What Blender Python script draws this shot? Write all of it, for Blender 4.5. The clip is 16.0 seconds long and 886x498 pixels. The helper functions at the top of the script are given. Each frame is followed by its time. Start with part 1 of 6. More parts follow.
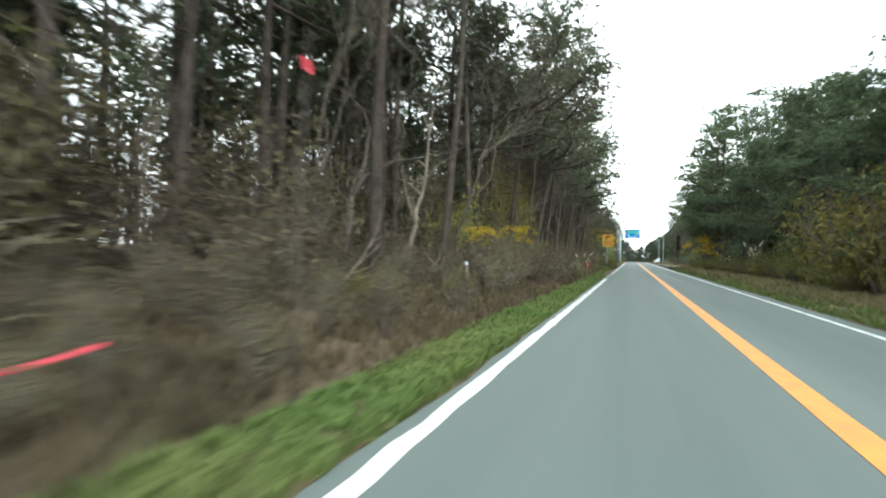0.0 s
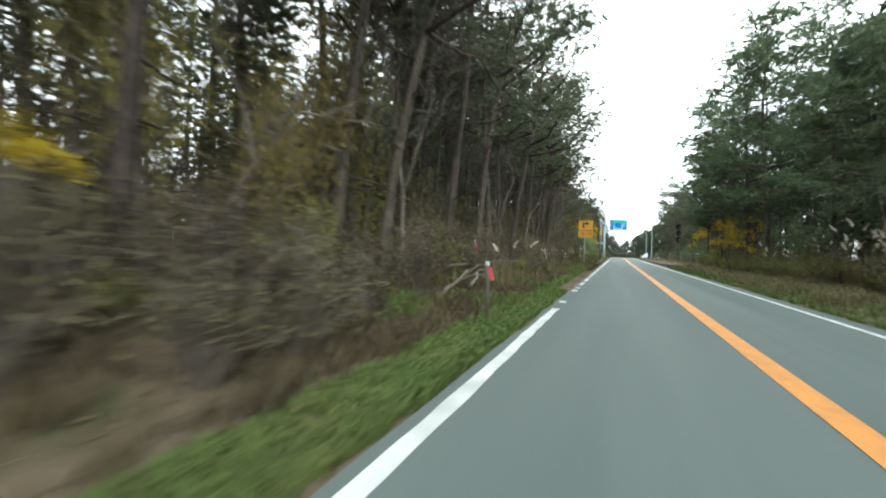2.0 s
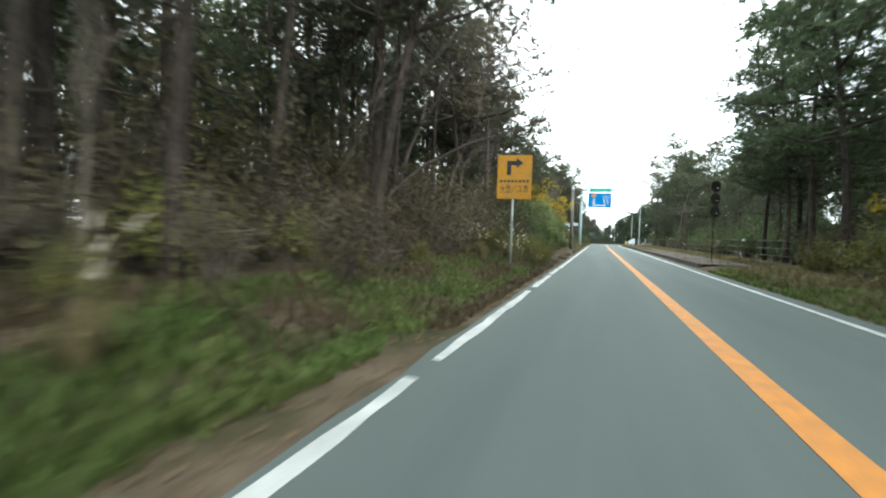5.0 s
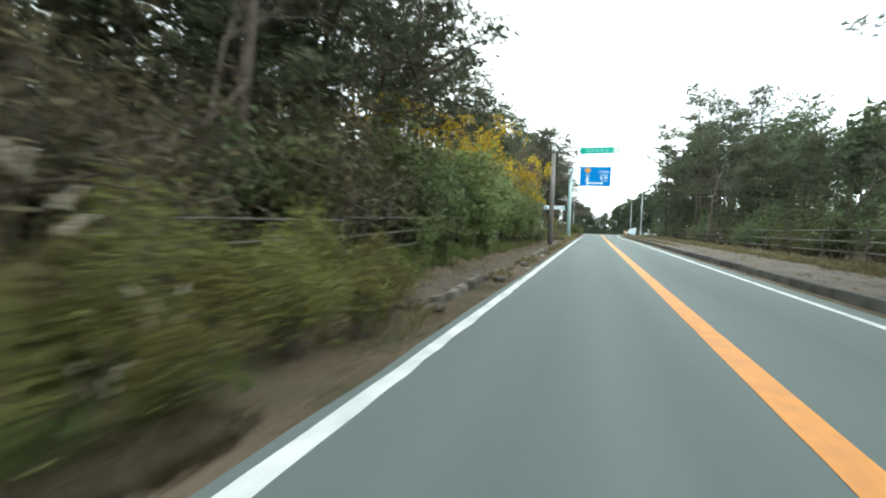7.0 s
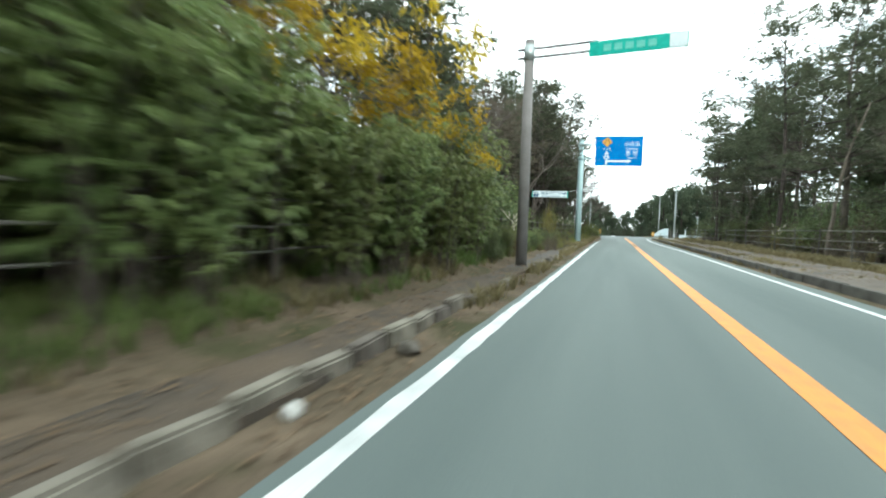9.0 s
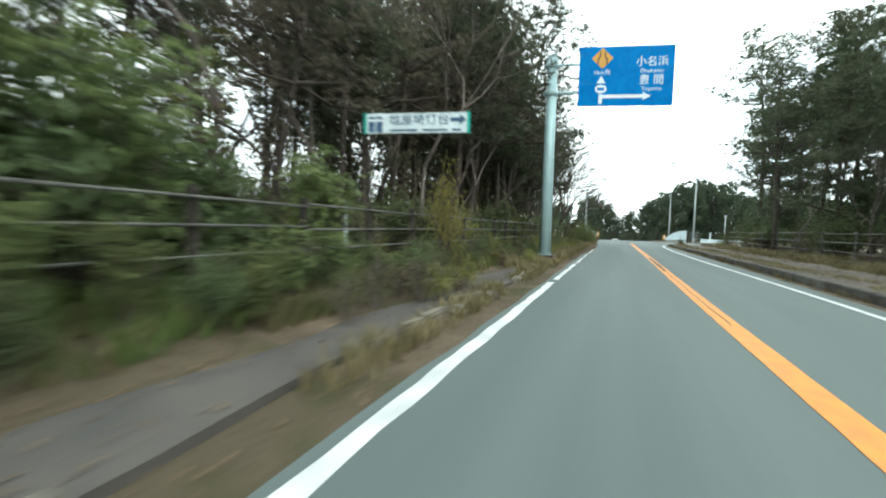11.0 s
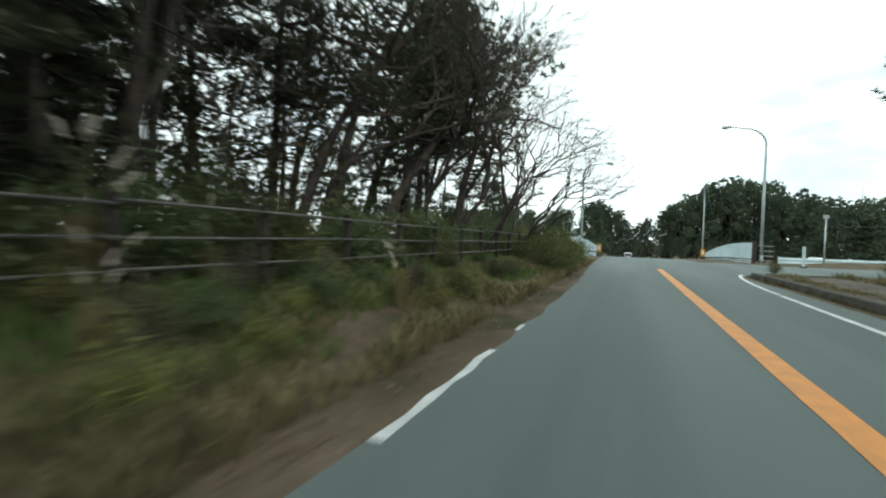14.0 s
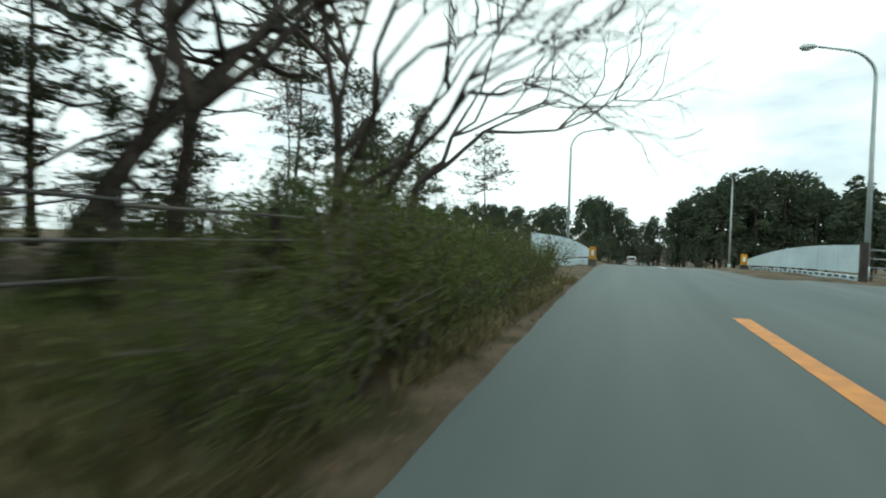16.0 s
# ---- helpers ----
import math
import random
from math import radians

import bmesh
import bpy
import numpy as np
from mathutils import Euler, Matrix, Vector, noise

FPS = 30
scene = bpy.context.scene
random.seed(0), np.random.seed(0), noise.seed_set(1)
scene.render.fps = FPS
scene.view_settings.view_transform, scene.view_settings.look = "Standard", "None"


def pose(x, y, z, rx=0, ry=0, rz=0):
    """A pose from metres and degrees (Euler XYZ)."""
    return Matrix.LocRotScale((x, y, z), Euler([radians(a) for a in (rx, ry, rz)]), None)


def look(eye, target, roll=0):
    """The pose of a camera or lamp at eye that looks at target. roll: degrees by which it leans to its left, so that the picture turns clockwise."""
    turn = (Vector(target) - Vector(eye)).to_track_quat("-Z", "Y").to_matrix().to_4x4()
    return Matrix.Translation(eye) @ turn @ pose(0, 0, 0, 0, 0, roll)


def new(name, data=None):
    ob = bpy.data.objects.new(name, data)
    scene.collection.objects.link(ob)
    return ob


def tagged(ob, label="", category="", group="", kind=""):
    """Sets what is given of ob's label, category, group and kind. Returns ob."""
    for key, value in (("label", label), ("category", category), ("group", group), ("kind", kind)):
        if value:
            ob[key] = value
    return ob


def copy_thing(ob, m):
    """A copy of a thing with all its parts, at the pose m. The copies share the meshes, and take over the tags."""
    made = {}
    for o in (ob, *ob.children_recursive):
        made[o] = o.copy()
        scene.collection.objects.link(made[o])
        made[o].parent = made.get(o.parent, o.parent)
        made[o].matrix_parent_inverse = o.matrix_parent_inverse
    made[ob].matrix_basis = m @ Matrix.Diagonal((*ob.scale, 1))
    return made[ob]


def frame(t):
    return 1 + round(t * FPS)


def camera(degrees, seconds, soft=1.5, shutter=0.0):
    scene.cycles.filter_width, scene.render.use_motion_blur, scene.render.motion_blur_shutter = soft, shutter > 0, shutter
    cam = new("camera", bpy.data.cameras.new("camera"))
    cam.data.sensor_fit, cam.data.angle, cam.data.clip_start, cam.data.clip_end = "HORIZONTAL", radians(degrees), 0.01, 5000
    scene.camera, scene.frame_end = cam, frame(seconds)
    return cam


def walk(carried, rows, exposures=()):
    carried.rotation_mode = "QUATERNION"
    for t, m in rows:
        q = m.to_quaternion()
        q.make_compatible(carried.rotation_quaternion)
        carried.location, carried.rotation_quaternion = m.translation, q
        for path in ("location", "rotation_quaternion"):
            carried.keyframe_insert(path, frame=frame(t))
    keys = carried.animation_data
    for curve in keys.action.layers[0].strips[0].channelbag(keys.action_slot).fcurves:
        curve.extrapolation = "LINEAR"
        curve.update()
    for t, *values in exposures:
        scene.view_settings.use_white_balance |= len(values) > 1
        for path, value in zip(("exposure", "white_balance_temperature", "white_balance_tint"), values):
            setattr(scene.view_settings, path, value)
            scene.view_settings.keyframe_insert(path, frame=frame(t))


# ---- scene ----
# seconds, across, along, heading, tilt of the drive down the left lane
ROWS = [
    (0.0, -0.006, 0.00, 23.78, 0.47),
    (0.5, -0.062, 4.23, 23.14, 0.35),
    (1.0, -0.095, 8.41, 22.43, 0.08),
    (1.5, -0.133, 12.54, 22.20, -0.30),
    (2.0, -0.127, 16.81, 22.08, -0.13),
    (2.5, -0.104, 21.26, 21.46, -0.47),
    (3.0, -0.007, 25.81, 21.01, -0.38),
    (3.5, 0.073, 30.36, 20.78, -0.73),
    (4.0, 0.070, 34.29, 20.46, -1.21),
    (4.5, 0.088, 38.41, 20.20, -1.60),
    (5.0, 0.118, 42.65, 19.95, -1.98),
    (5.5, 0.148, 46.97, 19.70, -2.36),
    (6.0, 0.165, 51.32, 19.45, -2.74),
    (6.5, 0.158, 55.62, 19.20, -3.12),
    (7.0, 0.139, 59.90, 19.32, -3.41),
    (7.5, 0.094, 64.12, 19.29, -3.50),
    (8.0, 0.033, 68.18, 21.37, -3.58),
    (8.5, 0.002, 72.28, 21.52, -3.48),
    (9.0, -0.006, 76.50, 21.68, -3.39),
    (9.5, -0.002, 80.78, 21.83, -3.30),
    (10.0, 0.003, 85.10, 21.99, -3.20),
    (10.5, -0.000, 89.42, 22.14, -3.11),
    (11.0, 0.000, 93.67, 21.87, -3.10),
    (11.5, 0.023, 97.83, 22.05, -2.62),
    (12.0, 0.121, 101.98, 22.43, -2.25),
    (12.5, 0.166, 106.10, 22.76, -1.44),
    (13.0, 0.139, 110.07, 23.05, -1.25),
    (13.5, 0.140, 113.91, 23.14, -1.73),
    (14.0, 0.115, 117.68, 23.35, -1.55),
    (14.5, 0.066, 121.47, 23.52, -1.61),
    (15.0, 0.018, 125.12, 23.53, -1.72),
    (15.5, -0.108, 128.65, 23.57, -1.49),
    (16.0, -0.274, 132.13, 23.49, -1.27),
]
ROLL = -1.71
EYE = 1.25
cam = camera(92, 16.0, soft=2.0, shutter=0.5)
walk(cam, [(t, pose(x, y, EYE, 90 + p, ROLL, w)) for t, x, y, w, p in ROWS],
     exposures=[(0, 0.8, 6300, 2), (4, 0.75, 6300, 2), (8, 0.8, 6250, 1), (11, 0.45, 6200, -1), (12.5, 0.2, 6250, -1), (14, -0.25, 6250, -2), (16, -0.5, 6200, -5)])

# ---------------------------------------------------------------- sky and sun
world = bpy.data.worlds.new("sky")
scene.world = world
world.use_nodes = True
nt = world.node_tree
nt.nodes.clear()
w_out = nt.nodes.new("ShaderNodeOutputWorld")
w_bg = nt.nodes.new("ShaderNodeBackground")
w_sky = nt.nodes.new("ShaderNodeTexSky")
w_sky.sky_type = "NISHITA"
w_sky.sun_disc = False
w_sky.sun_elevation, w_sky.sun_rotation = radians(38), radians(140)
w_dim = nt.nodes.new("ShaderNodeVectorMath")
w_dim.operation = "SCALE"
w_dim.inputs["Scale"].default_value = 0.15
w_geo = nt.nodes.new("ShaderNodeTexCoord")
w_map = nt.nodes.new("ShaderNodeMapping")
w_map.inputs["Scale"].default_value = (1.0, 1.0, 2.6)
w_map.inputs["Location"].default_value = (0.35, 0.1, 0.2)
w_noise = nt.nodes.new("ShaderNodeTexNoise")
w_noise.inputs["Scale"].default_value = 2.1
w_noise.inputs["Detail"].default_value = 6
w_noise.inputs["Roughness"].default_value = 0.55
w_ramp = nt.nodes.new("ShaderNodeValToRGB")
w_ramp.color_ramp.elements[0].position, w_ramp.color_ramp.elements[1].position = 0.34, 0.50
w_ramp.color_ramp.elements[0].color = (0.5, 0.5, 0.5, 1)
w_mix = nt.nodes.new("ShaderNodeMix")
w_mix.data_type = "RGBA"
w_mix.inputs["B"].default_value = (1.75, 1.84, 1.86, 1)
for a, b in ((w_geo.outputs["Generated"], w_map.inputs["Vector"]), (w_map.outputs["Vector"], w_noise.inputs["Vector"]),
             (w_noise.outputs["Fac"], w_ramp.inputs["Fac"]), (w_sky.outputs["Color"], w_dim.inputs[0]),
             (w_dim.outputs["Vector"], w_mix.inputs["A"]), (w_ramp.outputs["Color"], w_mix.inputs["Factor"]),
             (w_mix.outputs["Result"], w_bg.inputs["Color"]), (w_bg.outputs["Background"], w_out.inputs["Surface"])):
    nt.links.new(a, b)

sun = new("sun", bpy.data.lights.new("sun", "SUN"))
sun.data.energy, sun.data.angle, sun.data.color = 1.3, radians(14), (1.0, 0.95, 0.88)
sun.matrix_world = look((60, -40, 60), (0, 60, 0))


# ---------------------------------------------------------------- materials
def material(name, c1, c2, scale=3.0, rough=0.8, bump=0.3, metallic=0.0, fine=40.0, spread=(0.35, 0.65), vary=0.0, detail=6,
             dist=0.02, thin=0.0, stretch=None):
    """A surface of two tones mixed at two scales, with fine relief. vary: how far single objects differ in tone. thin: light let through."""
    m = bpy.data.materials.new(name)
    m.use_nodes = True
    n, l = m.node_tree.nodes, m.node_tree.links
    b = n["Principled BSDF"]
    geo = n.new("ShaderNodeTexCoord")
    big = n.new("ShaderNodeTexNoise")
    big.inputs["Scale"].default_value, big.inputs["Detail"].default_value = scale, detail
    small = n.new("ShaderNodeTexNoise")
    small.inputs["Scale"].default_value, small.inputs["Detail"].default_value = fine, 4
    ramp = n.new("ShaderNodeMapRange")
    ramp.inputs["From Min"].default_value, ramp.inputs["From Max"].default_value = spread
    mix = n.new("ShaderNodeMix")
    mix.data_type = "RGBA"
    mix.inputs["A"].default_value, mix.inputs["B"].default_value = (*c1, 1), (*c2, 1)
    val = n.new("ShaderNodeHueSaturation")
    tone = n.new("ShaderNodeMapRange")
    tone.inputs["To Min"].default_value, tone.inputs["To Max"].default_value = 0.72, 1.28
    if stretch:
        lay = n.new("ShaderNodeMapping")
        lay.inputs["Scale"].default_value = stretch
        l.new(geo.outputs["Object"], lay.inputs["Vector"])
        l.new(lay.outputs["Vector"], big.inputs["Vector"])
    else:
        l.new(geo.outputs["Object"], big.inputs["Vector"])
    l.new(geo.outputs["Object"], small.inputs["Vector"])
    l.new(big.outputs["Fac"], ramp.inputs["Value"])
    l.new(ramp.outputs["Result"], mix.inputs["Factor"])
    l.new(mix.outputs["Result"], val.inputs["Color"])
    l.new(small.outputs["Fac"], tone.inputs["Value"])
    last = tone.outputs["Result"]
    if vary:
        info = n.new("ShaderNodeObjectInfo")
        rng = n.new("ShaderNodeMapRange")
        rng.inputs["To Min"].default_value, rng.inputs["To Max"].default_value = 1 - vary, 1 + vary
        mul = n.new("ShaderNodeMath")
        mul.operation = "MULTIPLY"
        l.new(info.outputs["Random"], rng.inputs["Value"])
        l.new(rng.outputs["Result"], mul.inputs[0])
        l.new(last, mul.inputs[1])
        last = mul.outputs["Value"]
        hue = n.new("ShaderNodeMapRange")
        hue.inputs["To Min"].default_value, hue.inputs["To Max"].default_value = 0.5 - vary * 0.06, 0.5 + vary * 0.06
        l.new(info.outputs["Random"], hue.inputs["Value"])
        l.new(hue.outputs["Result"], val.inputs["Hue"])
    l.new(last, val.inputs["Value"])
    l.new(val.outputs["Color"], b.inputs["Base Color"])
    b.inputs["Roughness"].default_value, b.inputs["Metallic"].default_value = rough, metallic
    b.inputs["Specular IOR Level"].default_value = 0.3
    if bump:
        relief = n.new("ShaderNodeBump")
        relief.inputs["Strength"].default_value, relief.inputs["Distance"].default_value = bump, dist
        l.new(small.outputs["Fac"], relief.inputs["Height"])
        l.new(relief.outputs["Normal"], b.inputs["Normal"])
    if thin:
        tr = n.new("ShaderNodeBsdfTranslucent")
        sh = n.new("ShaderNodeMixShader")
        sh.inputs["Fac"].default_value = thin
        l.new(val.outputs["Color"], tr.inputs["Color"])
        l.new(b.outputs["BSDF"], sh.inputs[1])
        l.new(tr.outputs["BSDF"], sh.inputs[2])
        l.new(sh.outputs["Shader"], n["Material Output"].inputs["Surface"])
    return m


M_ASPHALT = material("worn_asphalt", (0.104, 0.130, 0.124), (0.138, 0.166, 0.158), 0.9, 0.75, 0.35, fine=90, dist=0.008, stretch=(1.0, 0.05, 1.0))
M_ASPHALT_OLD = material("old_footway_asphalt", (0.09, 0.08, 0.07), (0.16, 0.135, 0.11), 0.9, 0.9, 0.5, fine=45, dist=0.015)
M_PATH = material("dark_old_path_asphalt", (0.075, 0.070, 0.066), (0.115, 0.103, 0.092), 1.1, 0.9, 0.5, fine=40, dist=0.015)
M_LITTER = material("leaf_littered_old_asphalt", (0.125, 0.095, 0.068), (0.072, 0.063, 0.053), 1.3, 0.95, 0.7, fine=28, dist=0.03)
M_LITTER_LEAF = material("dry_fallen_leaves", (0.20, 0.135, 0.08), (0.10, 0.070, 0.045), 6.0, 0.9, 0.0, fine=30)
M_WHITE = material("white_road_paint", (0.74, 0.75, 0.74), (0.52, 0.54, 0.535), 2.5, 0.6, 0.25, fine=60, dist=0.006)
M_ORANGE = material("orange_road_paint", (0.75, 0.31, 0.068), (0.58, 0.255, 0.08), 5.0, 0.6, 0.25, fine=60, dist=0.006)
M_TAR = material("dark_road_scar", (0.10, 0.075, 0.04), (0.035, 0.03, 0.025), 6, 0.8, 0.3)
M_KERB = material("weathered_kerb_concrete", (0.13, 0.122, 0.11), (0.065, 0.062, 0.055), 2.0, 0.9, 0.5, fine=30, vary=0.25)
M_KERB_PALE = material("broken_kerb_concrete", (0.25, 0.225, 0.19), (0.13, 0.115, 0.095), 3.0, 0.92, 0.6, fine=24, vary=0.3)
M_KERB_CHIP = material("pale_concrete_chip", (0.55, 0.54, 0.51), (0.42, 0.41, 0.38), 5.0, 0.9, 0.4, fine=30)
M_STONE = material("weathered_stone", (0.15, 0.135, 0.115), (0.085, 0.076, 0.064), 6.0, 0.92, 0.6, fine=30, vary=0.25)
M_CONCRETE = material("grey_pole_concrete", (0.20, 0.19, 0.185), (0.15, 0.142, 0.135), 1.5, 0.85, 0.25, fine=50)
M_ARM = material("dull_grey_arm_steel", (0.13, 0.13, 0.13), (0.09, 0.09, 0.092), 2.0, 0.6, 0.1, fine=25)
M_STEEL = material("pale_green_painted_steel", (0.38, 0.52, 0.54), (0.33, 0.46, 0.48), 1.2, 0.45, 0.05, metallic=0.15, fine=25)
M_GALV = material("galvanised_steel", (0.41, 0.46, 0.46), (0.33, 0.375, 0.38), 2.0, 0.4, 0.05, metallic=0.5, fine=30)
M_RAIL = material("weathered_grey_rail", (0.165, 0.158, 0.146), (0.09, 0.086, 0.079), 2.0, 0.6, 0.2, fine=25, vary=0.15)
M_POST = material("dark_brown_fence_post", (0.06, 0.05, 0.042), (0.035, 0.03, 0.026), 4.0, 0.8, 0.3, fine=30, vary=0.2)
M_BLUE = material("blue_sign_sheet", (0.0, 0.125, 0.37), (0.002, 0.155, 0.43), 1.5, 0.55, 0.0, fine=8)
M_GREEN = material("green_sign_sheet", (0.02, 0.33, 0.265), (0.03, 0.37, 0.30), 1.5, 0.4, 0.0, fine=8)
for m in (M_BLUE, M_GREEN):
    m.node_tree.nodes["Principled BSDF"].inputs["Specular IOR Level"].default_value = 0.08
M_GREEN_FADED = material("faded_green_lettering", (0.10, 0.40, 0.34), (0.12, 0.43, 0.37), 1.5, 0.5, 0.0, fine=8)
M_YELLOW = material("faded_yellow_sign_sheet", (0.52, 0.25, 0.01), (0.44, 0.235, 0.04), 2.5, 0.5, 0.0, fine=10)
M_SIGNWHITE = material("white_sign_sheet", (0.60, 0.68, 0.70), (0.52, 0.61, 0.64), 2.0, 0.45, 0.0, fine=10)
M_BLACK = material("black_sign_ink", (0.02, 0.02, 0.022), (0.05, 0.05, 0.05), 3.0, 0.6, 0.0)
M_DARK_STEEL = material("dark_brown_painted_steel", (0.026, 0.023, 0.021), (0.040, 0.036, 0.032), 2.5, 0.6, 0.0, fine=12)
M_NAVY = material("dark_blue_sign_ink", (0.03, 0.075, 0.15), (0.045, 0.10, 0.18), 3.0, 0.6, 0.0)
M_BACK = material("grey_sign_back", (0.35, 0.37, 0.38), (0.28, 0.30, 0.31), 3.0, 0.5, 0.0, metallic=0.4)
M_PARAPET = material("pale_blue_white_parapet_paint", (0.54, 0.64, 0.67), (0.43, 0.53, 0.565), 0.7, 0.5, 0.1, fine=12)
M_PINK = material("pink_marking_tape", (0.85, 0.12, 0.16), (0.75, 0.10, 0.14), 5.0, 0.6, 0.0)
M_BARK = material("pine_bark", (0.048, 0.040, 0.034), (0.092, 0.077, 0.064), 3.5, 0.95, 0.9, fine=14, vary=0.3, dist=0.04)
M_BARK_PALE = material("pale_branch_bark", (0.17, 0.145, 0.122), (0.10, 0.085, 0.072), 3.0, 0.9, 0.5, fine=20, vary=0.3)
M_BARK_TWIG = material("dark_twig_bark", (0.105, 0.089, 0.080), (0.165, 0.140, 0.125), 3.0, 0.9, 0.5, fine=20, vary=0.3)
M_BARK_DEAD = material("pale_dead_wood", (0.21, 0.178, 0.143), (0.13, 0.11, 0.09), 3.0, 0.9, 0.5, fine=22)
M_NEEDLE = material("pine_needles", (0.068, 0.084, 0.050), (0.110, 0.120, 0.072), 0.7, 0.7, 0.0, fine=3, vary=0.35, thin=0.3)
M_FAR = material("far_evergreen_foliage", (0.052, 0.076, 0.048), (0.080, 0.102, 0.060), 0.3, 0.75, 0.0, fine=2, thin=0.2)
M_NEEDLE_GREEN = material("green_pine_needles", (0.074, 0.104, 0.058), (0.116, 0.144, 0.076), 0.7, 0.7, 0.0, fine=3, vary=0.3, thin=0.3)
M_NEEDLE_BROWN = material("browning_pine_needles", (0.118, 0.102, 0.076), (0.165, 0.140, 0.100), 0.8, 0.75, 0.0, fine=3, vary=0.3, thin=0.3)
M_LEAF = material("evergreen_bush_leaves", (0.085, 0.115, 0.048), (0.135, 0.162, 0.072), 1.2, 0.5, 0.0, fine=5, vary=0.35, thin=0.38)
M_CANE = material("drooping_cane_leaves", (0.150, 0.196, 0.072), (0.240, 0.275, 0.110), 1.0, 0.45, 0.0, fine=5, vary=0.3, thin=0.5)
M_LEAF_OLIVE = material("olive_brush_leaves", (0.205, 0.192, 0.055), (0.140, 0.150, 0.048), 1.4, 0.75, 0.0, fine=5, vary=0.35, thin=0.25)
# olive-yellow foliage, its colour lifted above the olive brush to stand for sunlight
M_LEAF_GOLD = material("sun_brightened_olive_yellow_leaves", (0.27, 0.235, 0.065), (0.20, 0.18, 0.06), 1.2, 0.7, 0.0, fine=5, vary=0.3, thin=0.45)
M_HEDGE = material("small_olive_hedge_leaves", (0.120, 0.142, 0.038), (0.088, 0.108, 0.032), 1.1, 0.7, 0.0, fine=5, vary=0.3, thin=0.3)
M_LEAF_YELLOW = material("yellow_autumn_leaves", (0.52, 0.375, 0.02), (0.42, 0.31, 0.03), 1.2, 0.7, 0.0, fine=5, vary=0.2, thin=0.35)
M_BRUSH = material("dry_brown_brush", (0.126, 0.107, 0.062), (0.080, 0.070, 0.042), 1.5, 0.9, 0.0, fine=6, vary=0.3, thin=0.15)
M_PLUME = material("pale_pampas_plume", (0.74, 0.69, 0.60), (0.62, 0.57, 0.48), 4.0, 0.9, 0.0, fine=20, thin=0.3)
M_STRAW = material("dry_grass_blades", (0.25, 0.208, 0.112), (0.155, 0.138, 0.070), 0.8, 0.85, 0.0, fine=4, thin=0.25)
M_DEAD_GRASS = material("dull_dead_grass", (0.145, 0.112, 0.068), (0.092, 0.074, 0.046), 0.8, 0.9, 0.0, fine=4, thin=0.2)
M_GRASS = material("green_verge_grass", (0.110, 0.175, 0.048), (0.160, 0.195, 0.066), 0.5, 0.8, 0.0, fine=4, thin=0.3)
M_CAR = material("white_van_paint", (0.80, 0.80, 0.80), (0.76, 0.76, 0.76), 1.0, 0.25, 0.0)
M_GLASS = material("dark_tinted_window", (0.02, 0.025, 0.03), (0.03, 0.035, 0.04), 1.0, 0.08, 0.0)
M_RUBBER = material("black_rubber", (0.02, 0.02, 0.02), (0.03, 0.03, 0.03), 4.0, 0.8, 0.0)
M_RED = material("red_lamp_plastic", (0.5, 0.02, 0.02), (0.45, 0.02, 0.02), 3.0, 0.3, 0.0)


def ground_material():
    """Leaf litter, sandy soil and patches of grass, mixed by noise and by the strip beside the road."""
    m = bpy.data.materials.new("verge_soil_and_litter")
    m.use_nodes = True
    n, l = m.node_tree.nodes, m.node_tree.links
    b = n["Principled BSDF"]
    b.inputs["Roughness"].default_value = 0.95
    b.inputs["Specular IOR Level"].default_value = 0.1
    co = n.new("ShaderNodeTexCoord")
    def noise_at(scale, detail=6):
        t = n.new("ShaderNodeTexNoise")
        t.inputs["Scale"].default_value, t.inputs["Detail"].default_value = scale, detail
        l.new(co.outputs["Object"], t.inputs["Vector"])
        return t.outputs["Fac"]
    def mixed(fac, a, c, lo, hi):
        r = n.new("ShaderNodeMapRange")
        r.inputs["From Min"].default_value, r.inputs["From Max"].default_value = lo, hi
        l.new(fac, r.inputs["Value"])
        x = n.new("ShaderNodeMix")
        x.data_type = "RGBA"
        l.new(r.outputs["Result"], x.inputs["Factor"])
        for key, v in (("A", a), ("B", c)):
            if isinstance(v, tuple):
                x.inputs[key].default_value = (*v, 1)
            else:
                l.new(v, x.inputs[key])
        return x.outputs["Result"]
    litter = mixed(noise_at(1.6), (0.11, 0.084, 0.060), (0.19, 0.146, 0.104), 0.35, 0.65)
    soil = mixed(noise_at(0.33), litter, (0.10, 0.080, 0.054), 0.42, 0.6)
    green = mixed(noise_at(0.9), soil, (0.066, 0.064, 0.034), 0.52, 0.64)
    fine = mixed(noise_at(22), green, (0.05, 0.042, 0.03), 0.55, 0.8)
    l.new(fine, b.inputs["Base Color"])
    relief = n.new("ShaderNodeBump")
    relief.inputs["Strength"].default_value, relief.inputs["Distance"].default_value = 0.7, 0.05
    l.new(noise_at(9, 8), relief.inputs["Height"])
    l.new(relief.outputs["Normal"], b.inputs["Normal"])
    return m


M_GROUND = ground_material()


# ---------------------------------------------------------------- building helpers
def mesh_of(name, verts, faces, mat, smooth=False):
    me = bpy.data.meshes.new(name)
    me.from_pydata([tuple(v) for v in verts], [], [tuple(f) for f in faces])
    me.materials.append(mat)
    if smooth:
        me.polygons.foreach_set("use_smooth", [True] * len(me.polygons))
    me.update()
    return me


